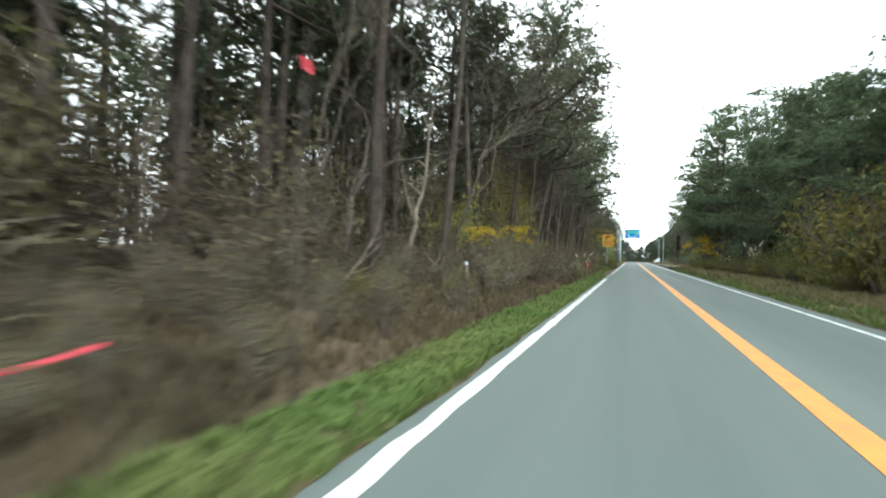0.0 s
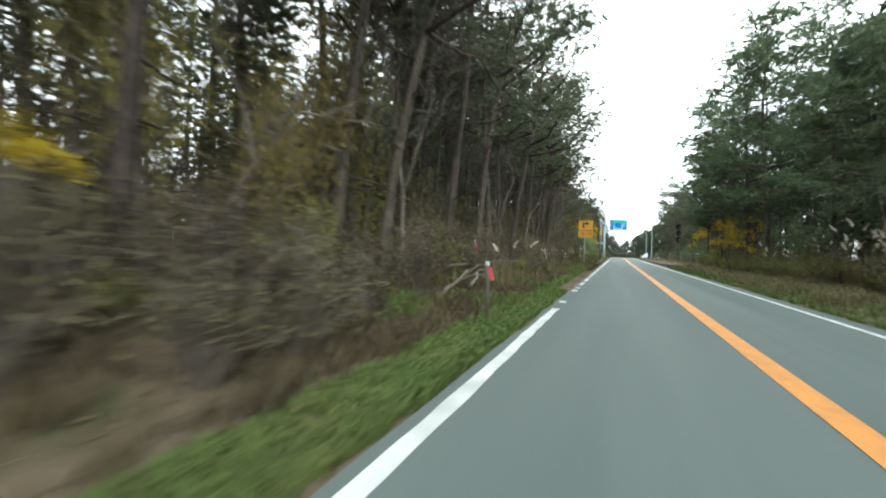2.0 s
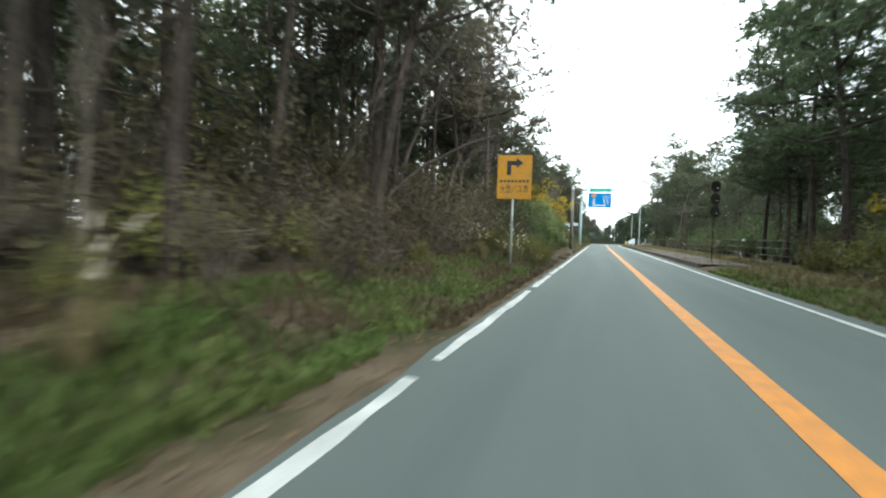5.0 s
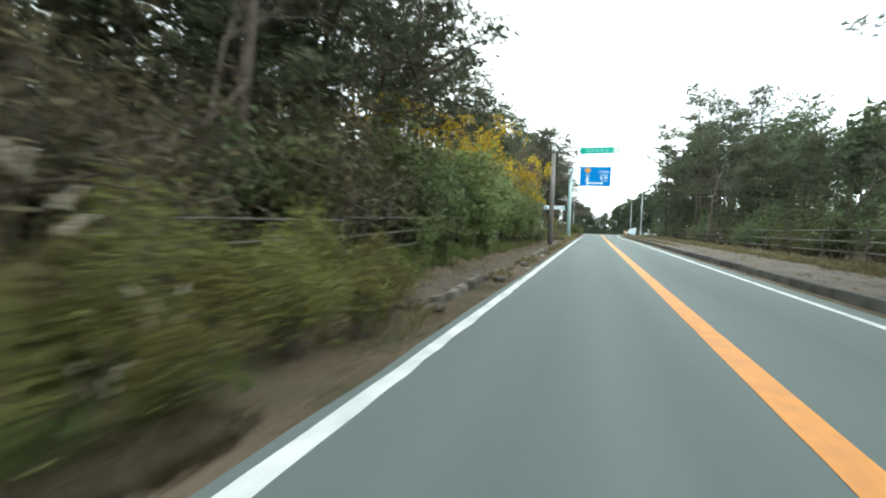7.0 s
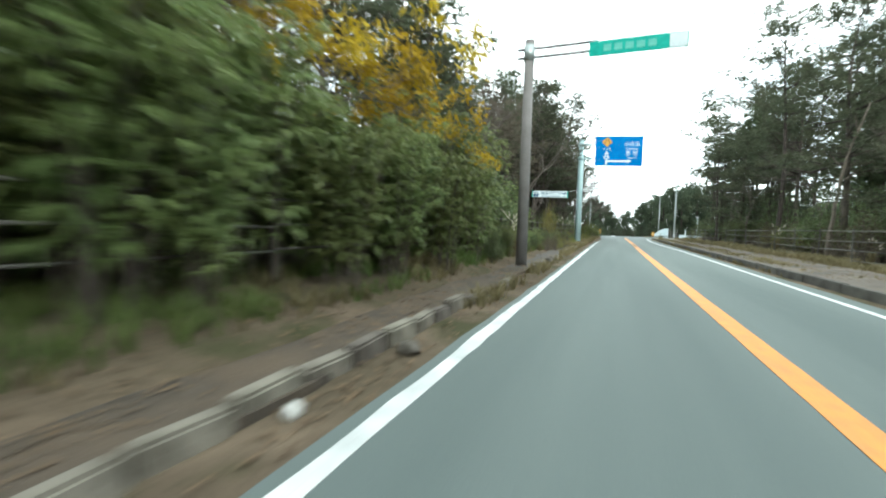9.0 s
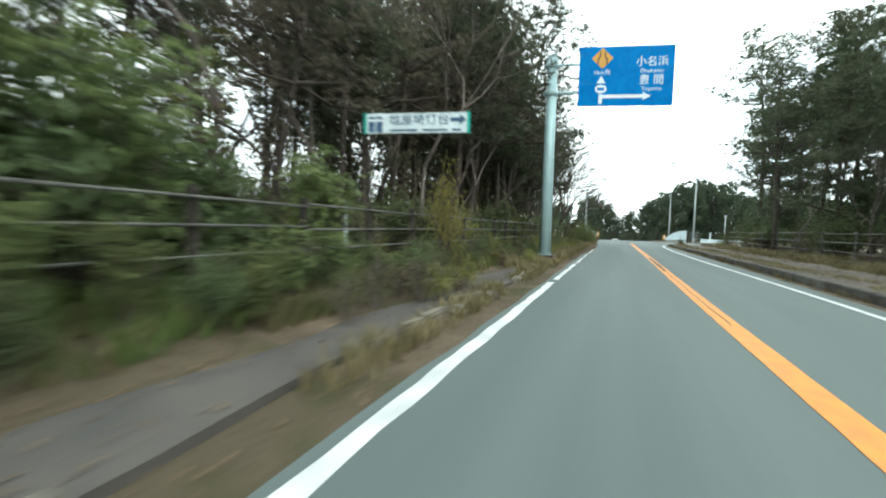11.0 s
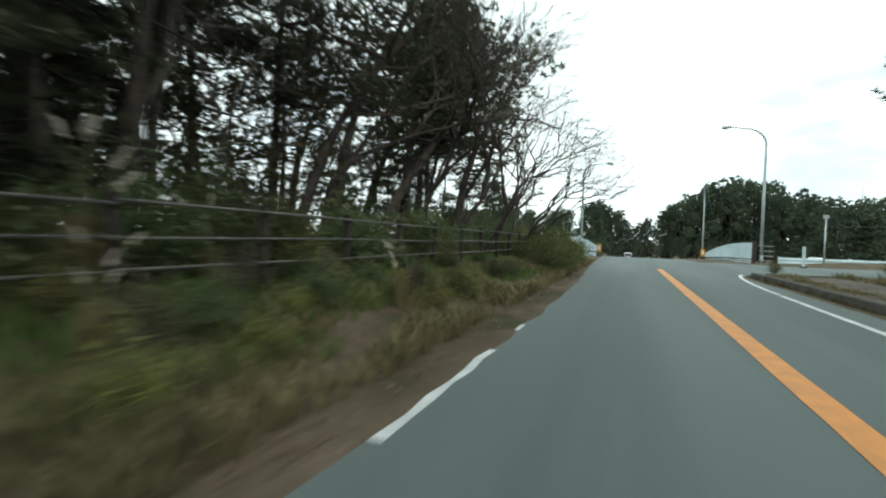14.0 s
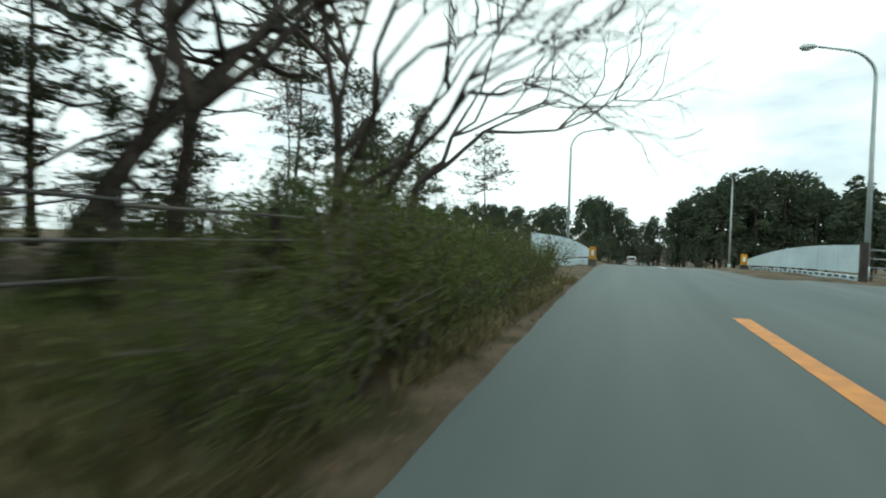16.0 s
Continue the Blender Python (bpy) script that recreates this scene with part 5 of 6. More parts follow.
# the wood across the road
scatter(PINES_GREEN, 8.4, 13, -4, 26, 3.2, rp, 0.85)
scatter(PINES_GREEN, 8.4, 13, 26, 46, 3.1, rp, 0.98)
scatter(PINES_GREEN, 8.0, 12.5, 46, 62, 3.1, rp, 1.16)
scatter(PINES_GREEN, 9.2, 13, 62, 70, 3.0, rp, 1.12)
scatter(BARE, 7.4, 9.5, 8, 60, 5.0, rp, 0.8)
scatter(PINES, 10.6, 14, 71, 99, 3.0, rp, 0.60, picks=[0, 2, 4])
scatter(PINES, 10.0, 14, 99, 108, 2.9, rp, 0.88, picks=[0, 2, 2, 4])
scatter(PINES, 10.0, 14, 108, 138, 2.9, rp, 0.98, picks=[0, 1, 2, 2, 4])
for x, y, s in ((7.8, 15.2, 1.3), (7.8, 18.6, 1.4), (8.0, 22.4, 1.75)):
    place(GOLD, x, y, rp, s)
for x, y, s in ((8.2, 14.5, 1.5), (8.8, 17.5, 1.7), (8.0, 21.0, 1.4), (8.6, 25.5, 1.5), (8.3, 30.0, 1.3), (8.6, 11.5, 1.6)):
    place(OLIVE, x, y, rp, s)
for x, y, s in ((12.2, 138.0, 0.95), (13.0, 140.2, 0.9), (14.2, 138.6, 1.05)):
    place(PINES, x, y, rp, s, pick=2)
scatter(PINES, -14, -6.4, 119, 127.5, 2.9, rp, 0.8, picks=[0, 2, 2, 4])
scatter(PINES, -15, -6.6, 87, 94, 2.7, rp, 0.8, picks=[0, 2, 4, 5])
scatter(PINES, -15, -8, 67, 77, 3.3, rp, 0.9, picks=[0, 2, 4, 5])
scatter(PINES, -10, -5.9, 96, 109, 2.6, rp, 0.52, picks=[3, 5, 3, 5, 0])
for x, y, s in ((-7.2, 113.2, 0.85), (-8.6, 115.0, 0.9), (-7.8, 116.8, 0.8), (-9.8, 113.6, 0.9)):
    place(PINES, x, y, rp, s, pick=0)
# bushy pines that close the wood before the bridge
rk = random.Random(51)
for x, y, s in ((-8.6, 118.4, 0.85), (-9.6, 121.6, 0.8), (-10.6, 125.8, 0.8)):
    place(PINES, x, y, rk, s, pick=4)
scatter(PINES, -14, -7, 102, 110, 2.5, rk, 0.58, picks=[3, 5, 3, 5, 2])
for x, y, s in ((-7.0, 132.2, 0.7), (-8.4, 134.2, 0.74)):
    place(PINES, x, y, rk, s, pick=2)
for x, y, s in ((8.9, 63.0, 1.08), (9.2, 66.4, 1.12), (9.3, 69.6, 1.0)):
    place(PINES_GREEN, x, y, rk, s, pick=0)
# stout stems just behind the fence
for x, y, s in ((-6.0, 109.4, 0.95), (-6.2, 112.3, 0.9), (-6.0, 118.4, 0.9), (-5.8, 115.3, 0.85), (-6.6, 104.2, 0.6), (-6.9, 110.8, 0.8), (-7.2, 113.8, 0.9), (-6.4, 120.6, 0.85)):
    place(PINES, x, y, rp, s, pick=2)
# pines that lean out over the lane
OVER = [tree_thing("pine_tree", "tall pine leaning out with long dark boughs", pine_meshes("overhanging_pine", 185 + i, tall, 0.42, 3.1, 900, 0.17, False, 1.1, 1.3), ("trunk", "branchwork", "crown"), "overhanging pines") for i, tall in enumerate((14.0, 12.5))]
for k, (x, y) in enumerate(((-5.4, 26.0), (-5.5, 33.5))):
    OVER[k].matrix_basis = pose(x, y, land_z(x, y))
for x, y, s, k, turn in ((-5.6, 40.5, 1.0, 0, 0.2), (-5.5, 47.0, 0.95, 1, -0.1), (-5.6, 53.0, 1.0, 0, 0.3), (-5.5, 20.0, 1.0, 1, 0.1), (-5.7, 72.0, 0.72, 1, 0.3), (-5.7, 116.2, 0.78, 0, 0.3), (-5.6, 121.0, 0.75, 1, 0.1)):
    place(OVER, x, y, rp, s, turn=turn, pick=k)
for x, y, s in ((-6.8, 91.8, 0.95), (-7.6, 94.0, 0.8), (-6.7, 95.8, 0.62), (-9.2, 92.5, 0.95), (-10.2, 95.4, 0.7)):
    place(PINES, x, y, rp, s, pick=4)
# low growth
scatter(BRUSH, -6.0, -4.2, 6, 12, 1.5, rp, 0.6)
scatter(BRUSH, -6.0, -3.7, 12, 55, 1.5, rp, 0.82)
scatter(BRUSH, -6.5, -4.0, -3, 8, 1.4, rp, 0.5)
scatter(BRUSH, -9.5, -6.0, -3, 80, 2.0, rp, 1.2)
scatter(BRUSH, -16, -9.5, -3, 66, 3.2, rp, 2.2)
scatter(BRUSH, -16, -9.5, 66, 110, 4.0, rp, 1.3)
scatter(OLIVE, -7, -3.8, 6, 62, 4.6, rp, 0.8)
scatter(OLIVE, -8.0, -5.6, 12, 30, 4.2, rp, 1.5)
scatter(BRUSH, -4.3, -3.1, 10.5, 22, 0.85, rp, 0.70)
scatter(BRUSH, -4.6, -2.9, -2, 10, 0.8, rp, 0.42)
scatter(BRUSH, -4.6, -3.3, 22, 34, 1.1, rp, 0.34)
scatter(OLIVE, -4.6, -3.4, -2, 56, 2.2, rp, 0.36)
scatter(OLIVE, -4.0, -2.3, 59.8, 66.5, 0.8, rp, 0.58)
scatter(GREEN, -7.0, -5.0, 65.8, 98, 1.5, rp, 1.2)
rc = random.Random(41)
scatter(CANES, -6.4, -4.8, 70.5, 90, 1.3, rc, 0.9)
scatter(CANES, -6.4, -4.8, 90, 97, 1.4, rc, 0.78)
scatter(CANES, -4.8, -3.9, 73.6, 90, 0.95, rc, 0.92)
scatter(CANES, -4.0, -3.5, 74.5, 89, 0.9, rc, 0.66)
scatter(CANES, -4.1, -3.4, 68.5, 76, 0.9, rc, 0.30)
scatter(CANES, -5.2, -4.5, 93, 101, 1.3, rc, 0.62)
scatter(CANES, -5.4, -4.6, 65.5, 73, 1.9, rc, 0.66)
scatter(CANES, -4.1, -3.35, 90.5, 99, 0.7, rc, 0.27)
scatter(GREEN, -5.7, -4.7, 88, 101, 1.0, rp, 0.62)
scatter(GREEN, -4.0, -3.3, 88, 104, 0.8, rp, 0.3)
scatter(GREEN, -9, -4.8, 89, 125, 2.6, rp, 0.85)
scatter(GREEN, -5.6, -4.5, 100, 140, 1.5, rp, 0.5)
scatter(OLIVE, -9, -4.6, 89, 139, 2.6, rp, 0.75)
scatter(GREEN, -5.6, -4.5, 120, 129, 1.3, rp, 0.62)
scatter(BRUSH, -12, -4.8, 81, 122, 2.4, rp, 0.9)
scatter(BRUSH, -10, -5.0, 122, 143, 3.0, rp, 0.6)
scatter(BRUSH, -4.1, -2.9, 97, 128, 1.2, rp, 0.34)
scatter(OLIVE, -4.1, -2.5, 100, 128, 1.2, rp, 0.32)
scatter(GREEN, -4.4, -3.0, 100, 131, 1.1, rp, 0.26)
scatter(OLIVE, 6.9, 9, -3, 62, 1.5, rp, 0.8)
scatter(BRUSH, 7.4, 10, -3, 63, 2.4, rp, 0.95)
scatter(BRUSH, 9.6, 13, 64, 137, 2.4, rp, 0.9)
scatter(OLIVE, 9.4, 12, 64, 137, 2.6, rp, 0.75)
scatter(GREEN, 9.8, 13, 66, 137, 2.2, rp, 0.85)
scatter(TWIGGY, -9.5, -5.6, 96, 127, 2.5, rp, 0.95)
scatter(TWIGGY, -10, -5.8, -2, 60, 4.2, rp, 0.9)
scatter(TWIGGY, -11, -7.0, 127, 146, 5.4, rp, 0.7)
scatter(BARE, -9, -5.2, 91, 110, 2.8, rp, 0.85)
scatter(BARE, -10, -5.0, 110, 126, 3.0, rp, 0.9)
scatter(BARE, -9, -4.9, -2, 66, 3.6, rp, 0.9)
scatter(BARE, 9.5, 14, 81, 139, 5.0, rp, 0.8)
for x, y, s in ((-4.9, 83.6, 0.95), (-5.4, 81.5, 1.05), (-4.6, 85.3, 0.85), (-6.4, 79, 1.1), (-4.7, 86.9, 0.7), (6.9, 50.6, 0.62), (7.2, 51.9, 0.66), (7.0, 49.6, 0.5), (-7.4, 76.2, 1.05), (-4.7, 17.7, 0.36), (-4.6, 12.9, 0.3), (-5.6, 18.6, 0.36), (-5.7, 15.4, 0.4)):
    place(YELLOW, x, y, rp, s)
for x, y, s in ((-4.4, 57.6, 0.62), (-3.4, 58.9, 0.42), (-3.7, 57.4, 0.7), (-4.2, 58.5, 0.7), (-2.7, 60.7, 0.5), (-2.5, 61.9, 0.36), (-3.5, 60.9, 0.78), (-3.0, 59.2, 0.5), (-3.1, 60.2, 0.55), (-3.3, 61.5, 0.7), (-2.7, 59.6, 0.42), (-2.4, 60.6, 0.30), (-2.25, 61.4, 0.28), (-3.35, 92.15, 0.72), (-3.65, 92.6, 0.70), (-3.2, 38.1, 0.6), (-3.4, 41.4, 0.6), (-3.1, 44.5, 0.55),
                (7.7, 35.3, 1.2), (7.5, 33.6, 1.0), (8.0, 37.2, 1.1), (8.0, 40.1, 1.2), (7.8, 41.6, 1.1), (9.1, 82.9, 0.7), (9.2, 97.7, 0.6), (9.0, 107.5, 0.8), (-4.7, 117.7, 0.8), (-4.5, 120.0, 0.85), (-4.6, 121.4, 0.7), (-3.4, 119.5, 0.45), (-3.2, 123.7, 0.5)):
    place(PAMPAS, x, y, rp, s)
for x, y, s in ((-3.1, 98.9, 0.36), (-2.8, 99.8, 0.42), (-2.45, 100.5, 0.3), (-3.0, 100.6, 0.36)):
    place(BRUSH, x, y, rp, s)
for x, y, s in ((-7.4, 128.6, 0.34), (-8.0, 132.4, 0.34), (-7.8, 136.4, 0.32), (-10.4, 131.6, 0.4), (-10.8, 136.0, 0.4)):
    place(PINES, x, y, rp, s, pick=4)
# the olive hedge at the bridge end and its neighbours
scatter(HEDGE, -4.0, -3.0, 133.2, 136.8, 0.8, rp, 0.5)
scatter(HEDGE, -3.5, -2.6, 137, 147.5, 0.85, rp, 0.7)
for x, y, s in ((-2.4, 137.0, 0.5), (-2.35, 138.4, 0.55), (-2.4, 139.9, 0.55), (-2.35, 141.5, 0.5), (-2.4, 143.2, 0.55), (5.9, 139.9, 0.32), (9.3, 138.2, 0.7), (10.4, 137.7, 0.8), (9.7, 84.2, 0.9), (9.9, 85.6, 0.8)):
    place(HEDGE, x, y, rp, s)

# close dark wood and brush behind the yellow sign
rs = random.Random(63)
for x, y in ((-8.6, 30.2), (-11.4, 33.4), (-12.0, 28.6)):
    place(PINES, x, y, rs, 0.95, pick=3)
for k, (x, y) in enumerate(((-2.9, 27.95), (-2.9, 28.6), (-3.0, 29.8))):
    t = pampas(310 + k, 12, 1, (1.16 + 0.1 * k, 1.22 + 0.12 * k))
    t.matrix_basis = pose(x, y, land_z(x, y), 0, 0, 70 * k)
scatter(PINES, -15, -6.6, 56, 69, 3.8, rs, 0.95, picks=[1, 3, 3, 1, 5])
scatter(BRUSH, -9.5, -5.0, 54, 69, 1.5, rs, 1.5)
scatter(OLIVE, -3.4, -2.15, 60.8, 65.5, 0.7, rs, 0.5)

for x, y, s in ((-6.6, 141.5, 0.36), (-7.6, 143.4, 0.42), (-6.9, 145.6, 0.34), (-9.2, 142.4, 0.45), (-10.8, 139.6, 0.42), (-8.8, 146.8, 0.4)):
    place(PINES, x, y, rs, s, pick=4)

for x, y, s, k in ((-7.4, 101.6, 0.58, 3), (-10.6, 104.4, 0.7, 5)):
    place(PINES, x, y, rs, s, pick=k)
# thin yellowing undergrowth among the first pines, and a slim sapling beside the path
for x, y, w, h in ((-6.3, 20.8, 0.8, 2.2), (-6.0, 23.6, 0.7, 1.9), (-6.5, 26.2, 0.8, 2.4), (-5.6, 22.3, 0.6, 1.3)):
    copy_thing(GOLD[1], pose(x, y, land_z(x, y), 0, 0, 60 * y) @ Matrix.Diagonal((w, w, h, 1)))
copy_thing(GOLD[0], pose(-3.57, 102.73, land_z(-3.57, 102.73), 0, 0, 25) @ Matrix.Diagonal((0.36, 0.36, 1.0, 1)))
for x, y, s, k in ((9.6, 73.6, 1.0, 0), (10.4, 71.4, 1.05, 1)):
    place(PINES_GREEN, x, y, rs, s, pick=k)
rh = random.Random(9)
for x, y, s in ((-2.25, 133.7, 0.62), (-2.15, 134.2, 0.5), (-2.3, 134.9, 0.74), (-2.25, 135.8, 0.84), (-2.35, 136.6, 0.85), (-2.8, 135.5, 0.85), (-3.0, 136.4, 0.85), (-3.6, 136.8, 0.72), (-3.9, 138.4, 0.78), (-4.9, 136.0, 0.7), (-5.0, 138.4, 0.75), (-4.9, 140.6, 0.9)):
    place(HEDGE, x, y, rh, s)
for x, y, s in ((-6.4, 136.2, 0.6), (-6.6, 138.6, 0.7), (-7.2, 134.2, 0.5), (-6.2, 140.8, 0.7), (-7.8, 139.8, 0.7)):
    place(GREEN, x, y, rh, s)

# leaning trees over the fence near the bridge
LEAN = [tree_thing("pine_tree", "dark leaning pine with a crooked stem and open crown", pine_meshes("leaning_pine", 140 + i, tall, 0.42, 2.2, 240, lean, False, 1.75, 1.5),
                   ("trunk", "branchwork", "crown"), "leaning pines") for i, (tall, lean) in enumerate(((8.5, 0.75), (10.0, 0.32), (10.0, 0.5)))]
for k, (x, y, turn) in enumerate(((-6.4, 127.9, 75), (-6.5, 129.7, 85), (-6.0, 133.0, 80))):
    LEAN[k].matrix_basis = pose(x, y, land_z(x, y), 0, 0, turn)
for x, y, turn, k in ((-6.0, 124.3, 1.4, 2), (-7.4, 127.2, 1.3, 1), (-8.2, 130.0, 1.2, 2), (-13.4, 117.0, 1.0, 1), (-7.6, 135.6, 1.2, 0), (-12.6, 114.4, 1.1, 2), (-7.2, 121.5, 1.0, 1), (-10.5, 129.0, 1.5, 1)):
    place(LEAN, x, y, rp, 0.92, turn=turn, pick=k)
for x, y, tall, seed, rad, tilt in ((-5.5, 135.2, 8.6, 501, 0.13, 0.4), (-5.3, 136.4, 6.4, 502, 0.12, 1.15), (-5.5, 134.3, 6.2, 503, 0.10, 0.9),
                                    (-6.4, 132.2, 9.0, 505, 0.12, 0.8), (-7.2, 125.6, 8.5, 506, 0.10, 0.7), (-6.6, 129.0, 8.0, 508, 0.11, 0.9)):
    t = bare_tree("leafless leaning tree reaching towards the road", seed, tall, rad, 7, Vector((0.66, 0.2, 0.0)), M_BARK, tilt=tilt)
    t.matrix_basis = pose(x, y, land_z(x, y))


for x, y, tall, seed, rad, tilt in ((-5.6, 138.6, 8.4, 521, 0.13, 0.36), (-5.2, 140.4, 7.0, 522, 0.11, 0.62)):
    t = bare_tree("leafless pale-twigged tree reaching over the verge", seed, tall, rad, 7, Vector((0.6, -0.05, 0.06)), M_BARK_TWIG, tilt=tilt)
    t.matrix_basis = pose(x, y, land_z(x, y))


for x, y, s, k, turn in ((-7.0, 131.4, 0.66, 1, 0.4), (-7.6, 133.4, 0.6, 0, -0.2)):
    place(OVER, x, y, rk, s, turn=turn, pick=k)


# pale dead stems and fallen boughs in the first stretch of wood
def dead_bough(name, label, pts, radius, seed, forks):
    rr = random.Random(seed)
    t, stem = Tubes(), Tubes()
    path = []
    pts = [Vector(p) for p in pts]
    for a, b in zip(pts, pts[1:]):
        path += [a.lerp(b, k / 4) + unit(rr) * 0.04 for k in range(4)]
    path.append(pts[-1])
    n = len(path)
    stem.add(path, [radius * (1 - 0.75 * i / (n - 1)) for i in range(n)], 7)
    for _ in range(forks):
        i = rr.randrange(n // 3, n)
        d = (path[min(i, n - 1)] - path[0]).normalized() + unit(rr) * 0.9
        m = path[i] + d * 0.45 + unit(rr) * 0.1
        t.add([path[i], m, m + (d + unit(rr) * 0.6) * 0.5], [radius * 0.45, radius * 0.3, radius * 0.1], 4, False)
    ob = thing(name, label, "dead wood", group="dead wood in the verge")
    part("stem", stem.mesh("stem", M_BARK_DEAD), ob)
    part("twig_mass", t.mesh("twig_mass", M_BARK_DEAD), ob)


dead_bough("dead_tree", "pale dead stem leaning among dark pines", [(-5.0, 9.0, 0.1), (-5.1, 9.7, 1.9), (-5.2, 10.5, 3.6), (-5.6, 11.6, 5.6)], 0.075, 1, 9)
dead_bough("fallen_branch", "pale bare fallen branch lying in brown brush", [(-4.4, 5.4, 0.35), (-4.7, 6.5, 0.8), (-4.9, 7.2, 1.15)], 0.035, 2, 5)
dead_bough("fallen_branch", "pale bare fallen branch lying in brown brush", [(-4.1, 7.6, 0.1), (-4.4, 8.8, 0.75), (-4.5, 10.3, 0.85)], 0.04, 3, 5)
dead_bough("fallen_log", "pale weathered log leaning beside the marker post", [(-3.5, 24.3, 0.05), (-3.4, 25.5, 0.5), (-3.3, 26.2, 0.78)], 0.06, 4, 2)
dead_bough("fallen_branch", "pale bare fallen branch lying in dry grass", [(-2.7, 24.6, 0.5), (-2.85, 25.7, 0.8), (-3.1, 26.8, 0.7)], 0.03, 5, 4)
dead_bough("dead_tree", "pale curved dead stem in front of dark pines", [(9.3, 101.6, 0.1), (9.4, 101.5, 2.6), (9.6, 101.2, 4.8), (10.0, 100.6, 7.0)], 0.10, 8, 3)
dead_bough("dead_tree", "pale dead stem leaning among dark pines", [(-5.6, 43.4, 0.1), (-5.6, 44.2, 2.0), (-5.5, 45.2, 3.6), (-5.0, 46.2, 4.6)], 0.06, 6, 8)
dead_bough("dead_tree", "pale dead stem with crooked limbs among dark pines", [(-5.8, 21.8, 0.1), (-5.7, 22.0, 2.4), (-5.5, 23.0, 3.6), (-5.0, 25.0, 3.9)], 0.06, 7, 9)


# ---------------------------------------------------------------- deeper woods, past counting
def far_pine(seed, low, count, size, tufted, wide):
    """A coarser tree for the depth of the wood: stem and bigger tufts in one. tufted: how the crown swells."""
    rr = random.Random(seed)
    v, f = [], []
    tall = 14.0
    t = Tubes()
    t.add([(0, 0, -0.4), (0.15, 0.1, tall * 0.5), (0, 0, tall)], [0.17, 0.12, 0.02], 5, False)
    lobes = []
    for _ in range(9):
        k = rr.random()
        a = rr.uniform(0, 6.28)
        out = tufted * math.sin(math.pi * (0.25 + 0.66 * k)) * rr.uniform(0.2, 0.75)
        lobes.append(Vector((math.cos(a) * out, math.sin(a) * out, tall * (low + (0.94 - low) * k))))
    for i in range(count):
        c = lobes[i % 9] + unit(rr) * (1.5 * rr.random() ** 0.4) * (tufted / 2.7)
        needles(v, f, c, rr, 9, size, wide)
    return (np.array(t.v), t.f), (np.array([tuple(p) for p in v]), f)


def far_scrub(seed, tall):
    """Tall thin scrub between the stems of the wood."""
    rr = random.Random(seed)
    v, f = [], []
    t = Tubes()
    for _ in range(9):
        a, out = rr.uniform(0, 6.28), rr.uniform(0.3, 1.5)
        q = Vector((math.cos(a) * out, math.sin(a) * out, tall * rr.uniform(0.6, 1.0)))
        t.add([q * 0.05, q * 0.5 + unit(rr) * 0.2, q], [0.035, 0.024, 0.006], 4, False)
        for k in range(11):
            c = q * (0.12 + 0.88 * k / 10)
            leaves(v, f, c + unit(rr) * 0.2, rr, 6, 0.55, 0.11)
    return (np.array([tuple(p) for p in t.v]), t.f), (np.array([tuple(p) for p in v]), f)


def far_tree(seed, count):
    """A full round-headed evergreen for the wood beyond the bridge."""
    rr = random.Random(seed)
    v, f = [], []
    tall = 14.0
    t = Tubes()
    t.add([(0, 0, -0.4), (0.1, 0.1, tall * 0.5), (0, 0, tall * 0.9)], [0.2, 0.14, 0.03], 5, False)
    lobes = []
    for k in range(16):
        u = k / 15
        a = k * 2.4 + rr.uniform(-0.4, 0.4)
        out = 2.9 * math.sin(math.pi * (0.18 + 0.74 * u)) * rr.uniform(0.5, 0.95)
        lobes.append((Vector((math.cos(a) * out, math.sin(a) * out, tall * (0.12 + 0.78 * u))), rr.uniform(1.0, 1.6)))
    for i in range(count):
        c, size = lobes[i % 16]
        needles(v, f, c + unit(rr) * size * rr.random() ** 0.33, rr, 8, 0.42, 0.26)
    return (np.array(t.v), t.f), (np.array([tuple(p) for p in v]), f)


FAR = [far_pine(900, 0.42, 300, 0.5, 3.0, 0.13), far_pine(901, 0.05, 420, 0.75, 3.4, 0.22), far_pine(902, 0.12, 420, 0.75, 3.6, 0.22), far_pine(903, 0.5, 260, 0.45, 2.8, 0.13),
       far_scrub(904, 5.5), far_scrub(905, 4.2), far_tree(906, 900), far_tree(907, 900), far_tree(908, 900)]


def woods(name, label, spots, picks, size, seed, foliage=None):
    """One mass of trees standing on the given spots."""
    rr = random.Random(seed)
    stem_v, stem_f, crown_v, crown_f = [], [], [], []
    ns = nc = 0
    for x, y in spots:
        (tv, tf), (cv, cf) = FAR[rr.choice(picks)]
        a, k = rr.uniform(0, 6.28), (size(x, y) * rr.uniform(0.9, 1.02) if callable(size) else size * rr.uniform(0.86, 1.14))
        rot = np.array([[math.cos(a), -math.sin(a), 0], [math.sin(a), math.cos(a), 0], [0, 0, 1]]) * k
        at = np.array([x, y, land_z(x, y)])
        stem_v.append(tv @ rot.T + at)
        crown_v.append(cv @ rot.T + at)
        stem_f += [tuple(i + ns for i in q) for q in tf]
        crown_f += [tuple(i + nc for i in q) for q in cf]
        ns += len(tv)
        nc += len(cv)
    wood = tagged(new(name), label, "woods", kind="stuff")
    for n, vv, ff, mat in (("stem_mass", stem_v, stem_f, M_BARK), ("crown", crown_v, crown_f, foliage or M_NEEDLE)):
        ob = part(n, mesh_of(n, np.concatenate(vv).tolist(), ff, mat), wood)
        ob["kind"] = "stuff"


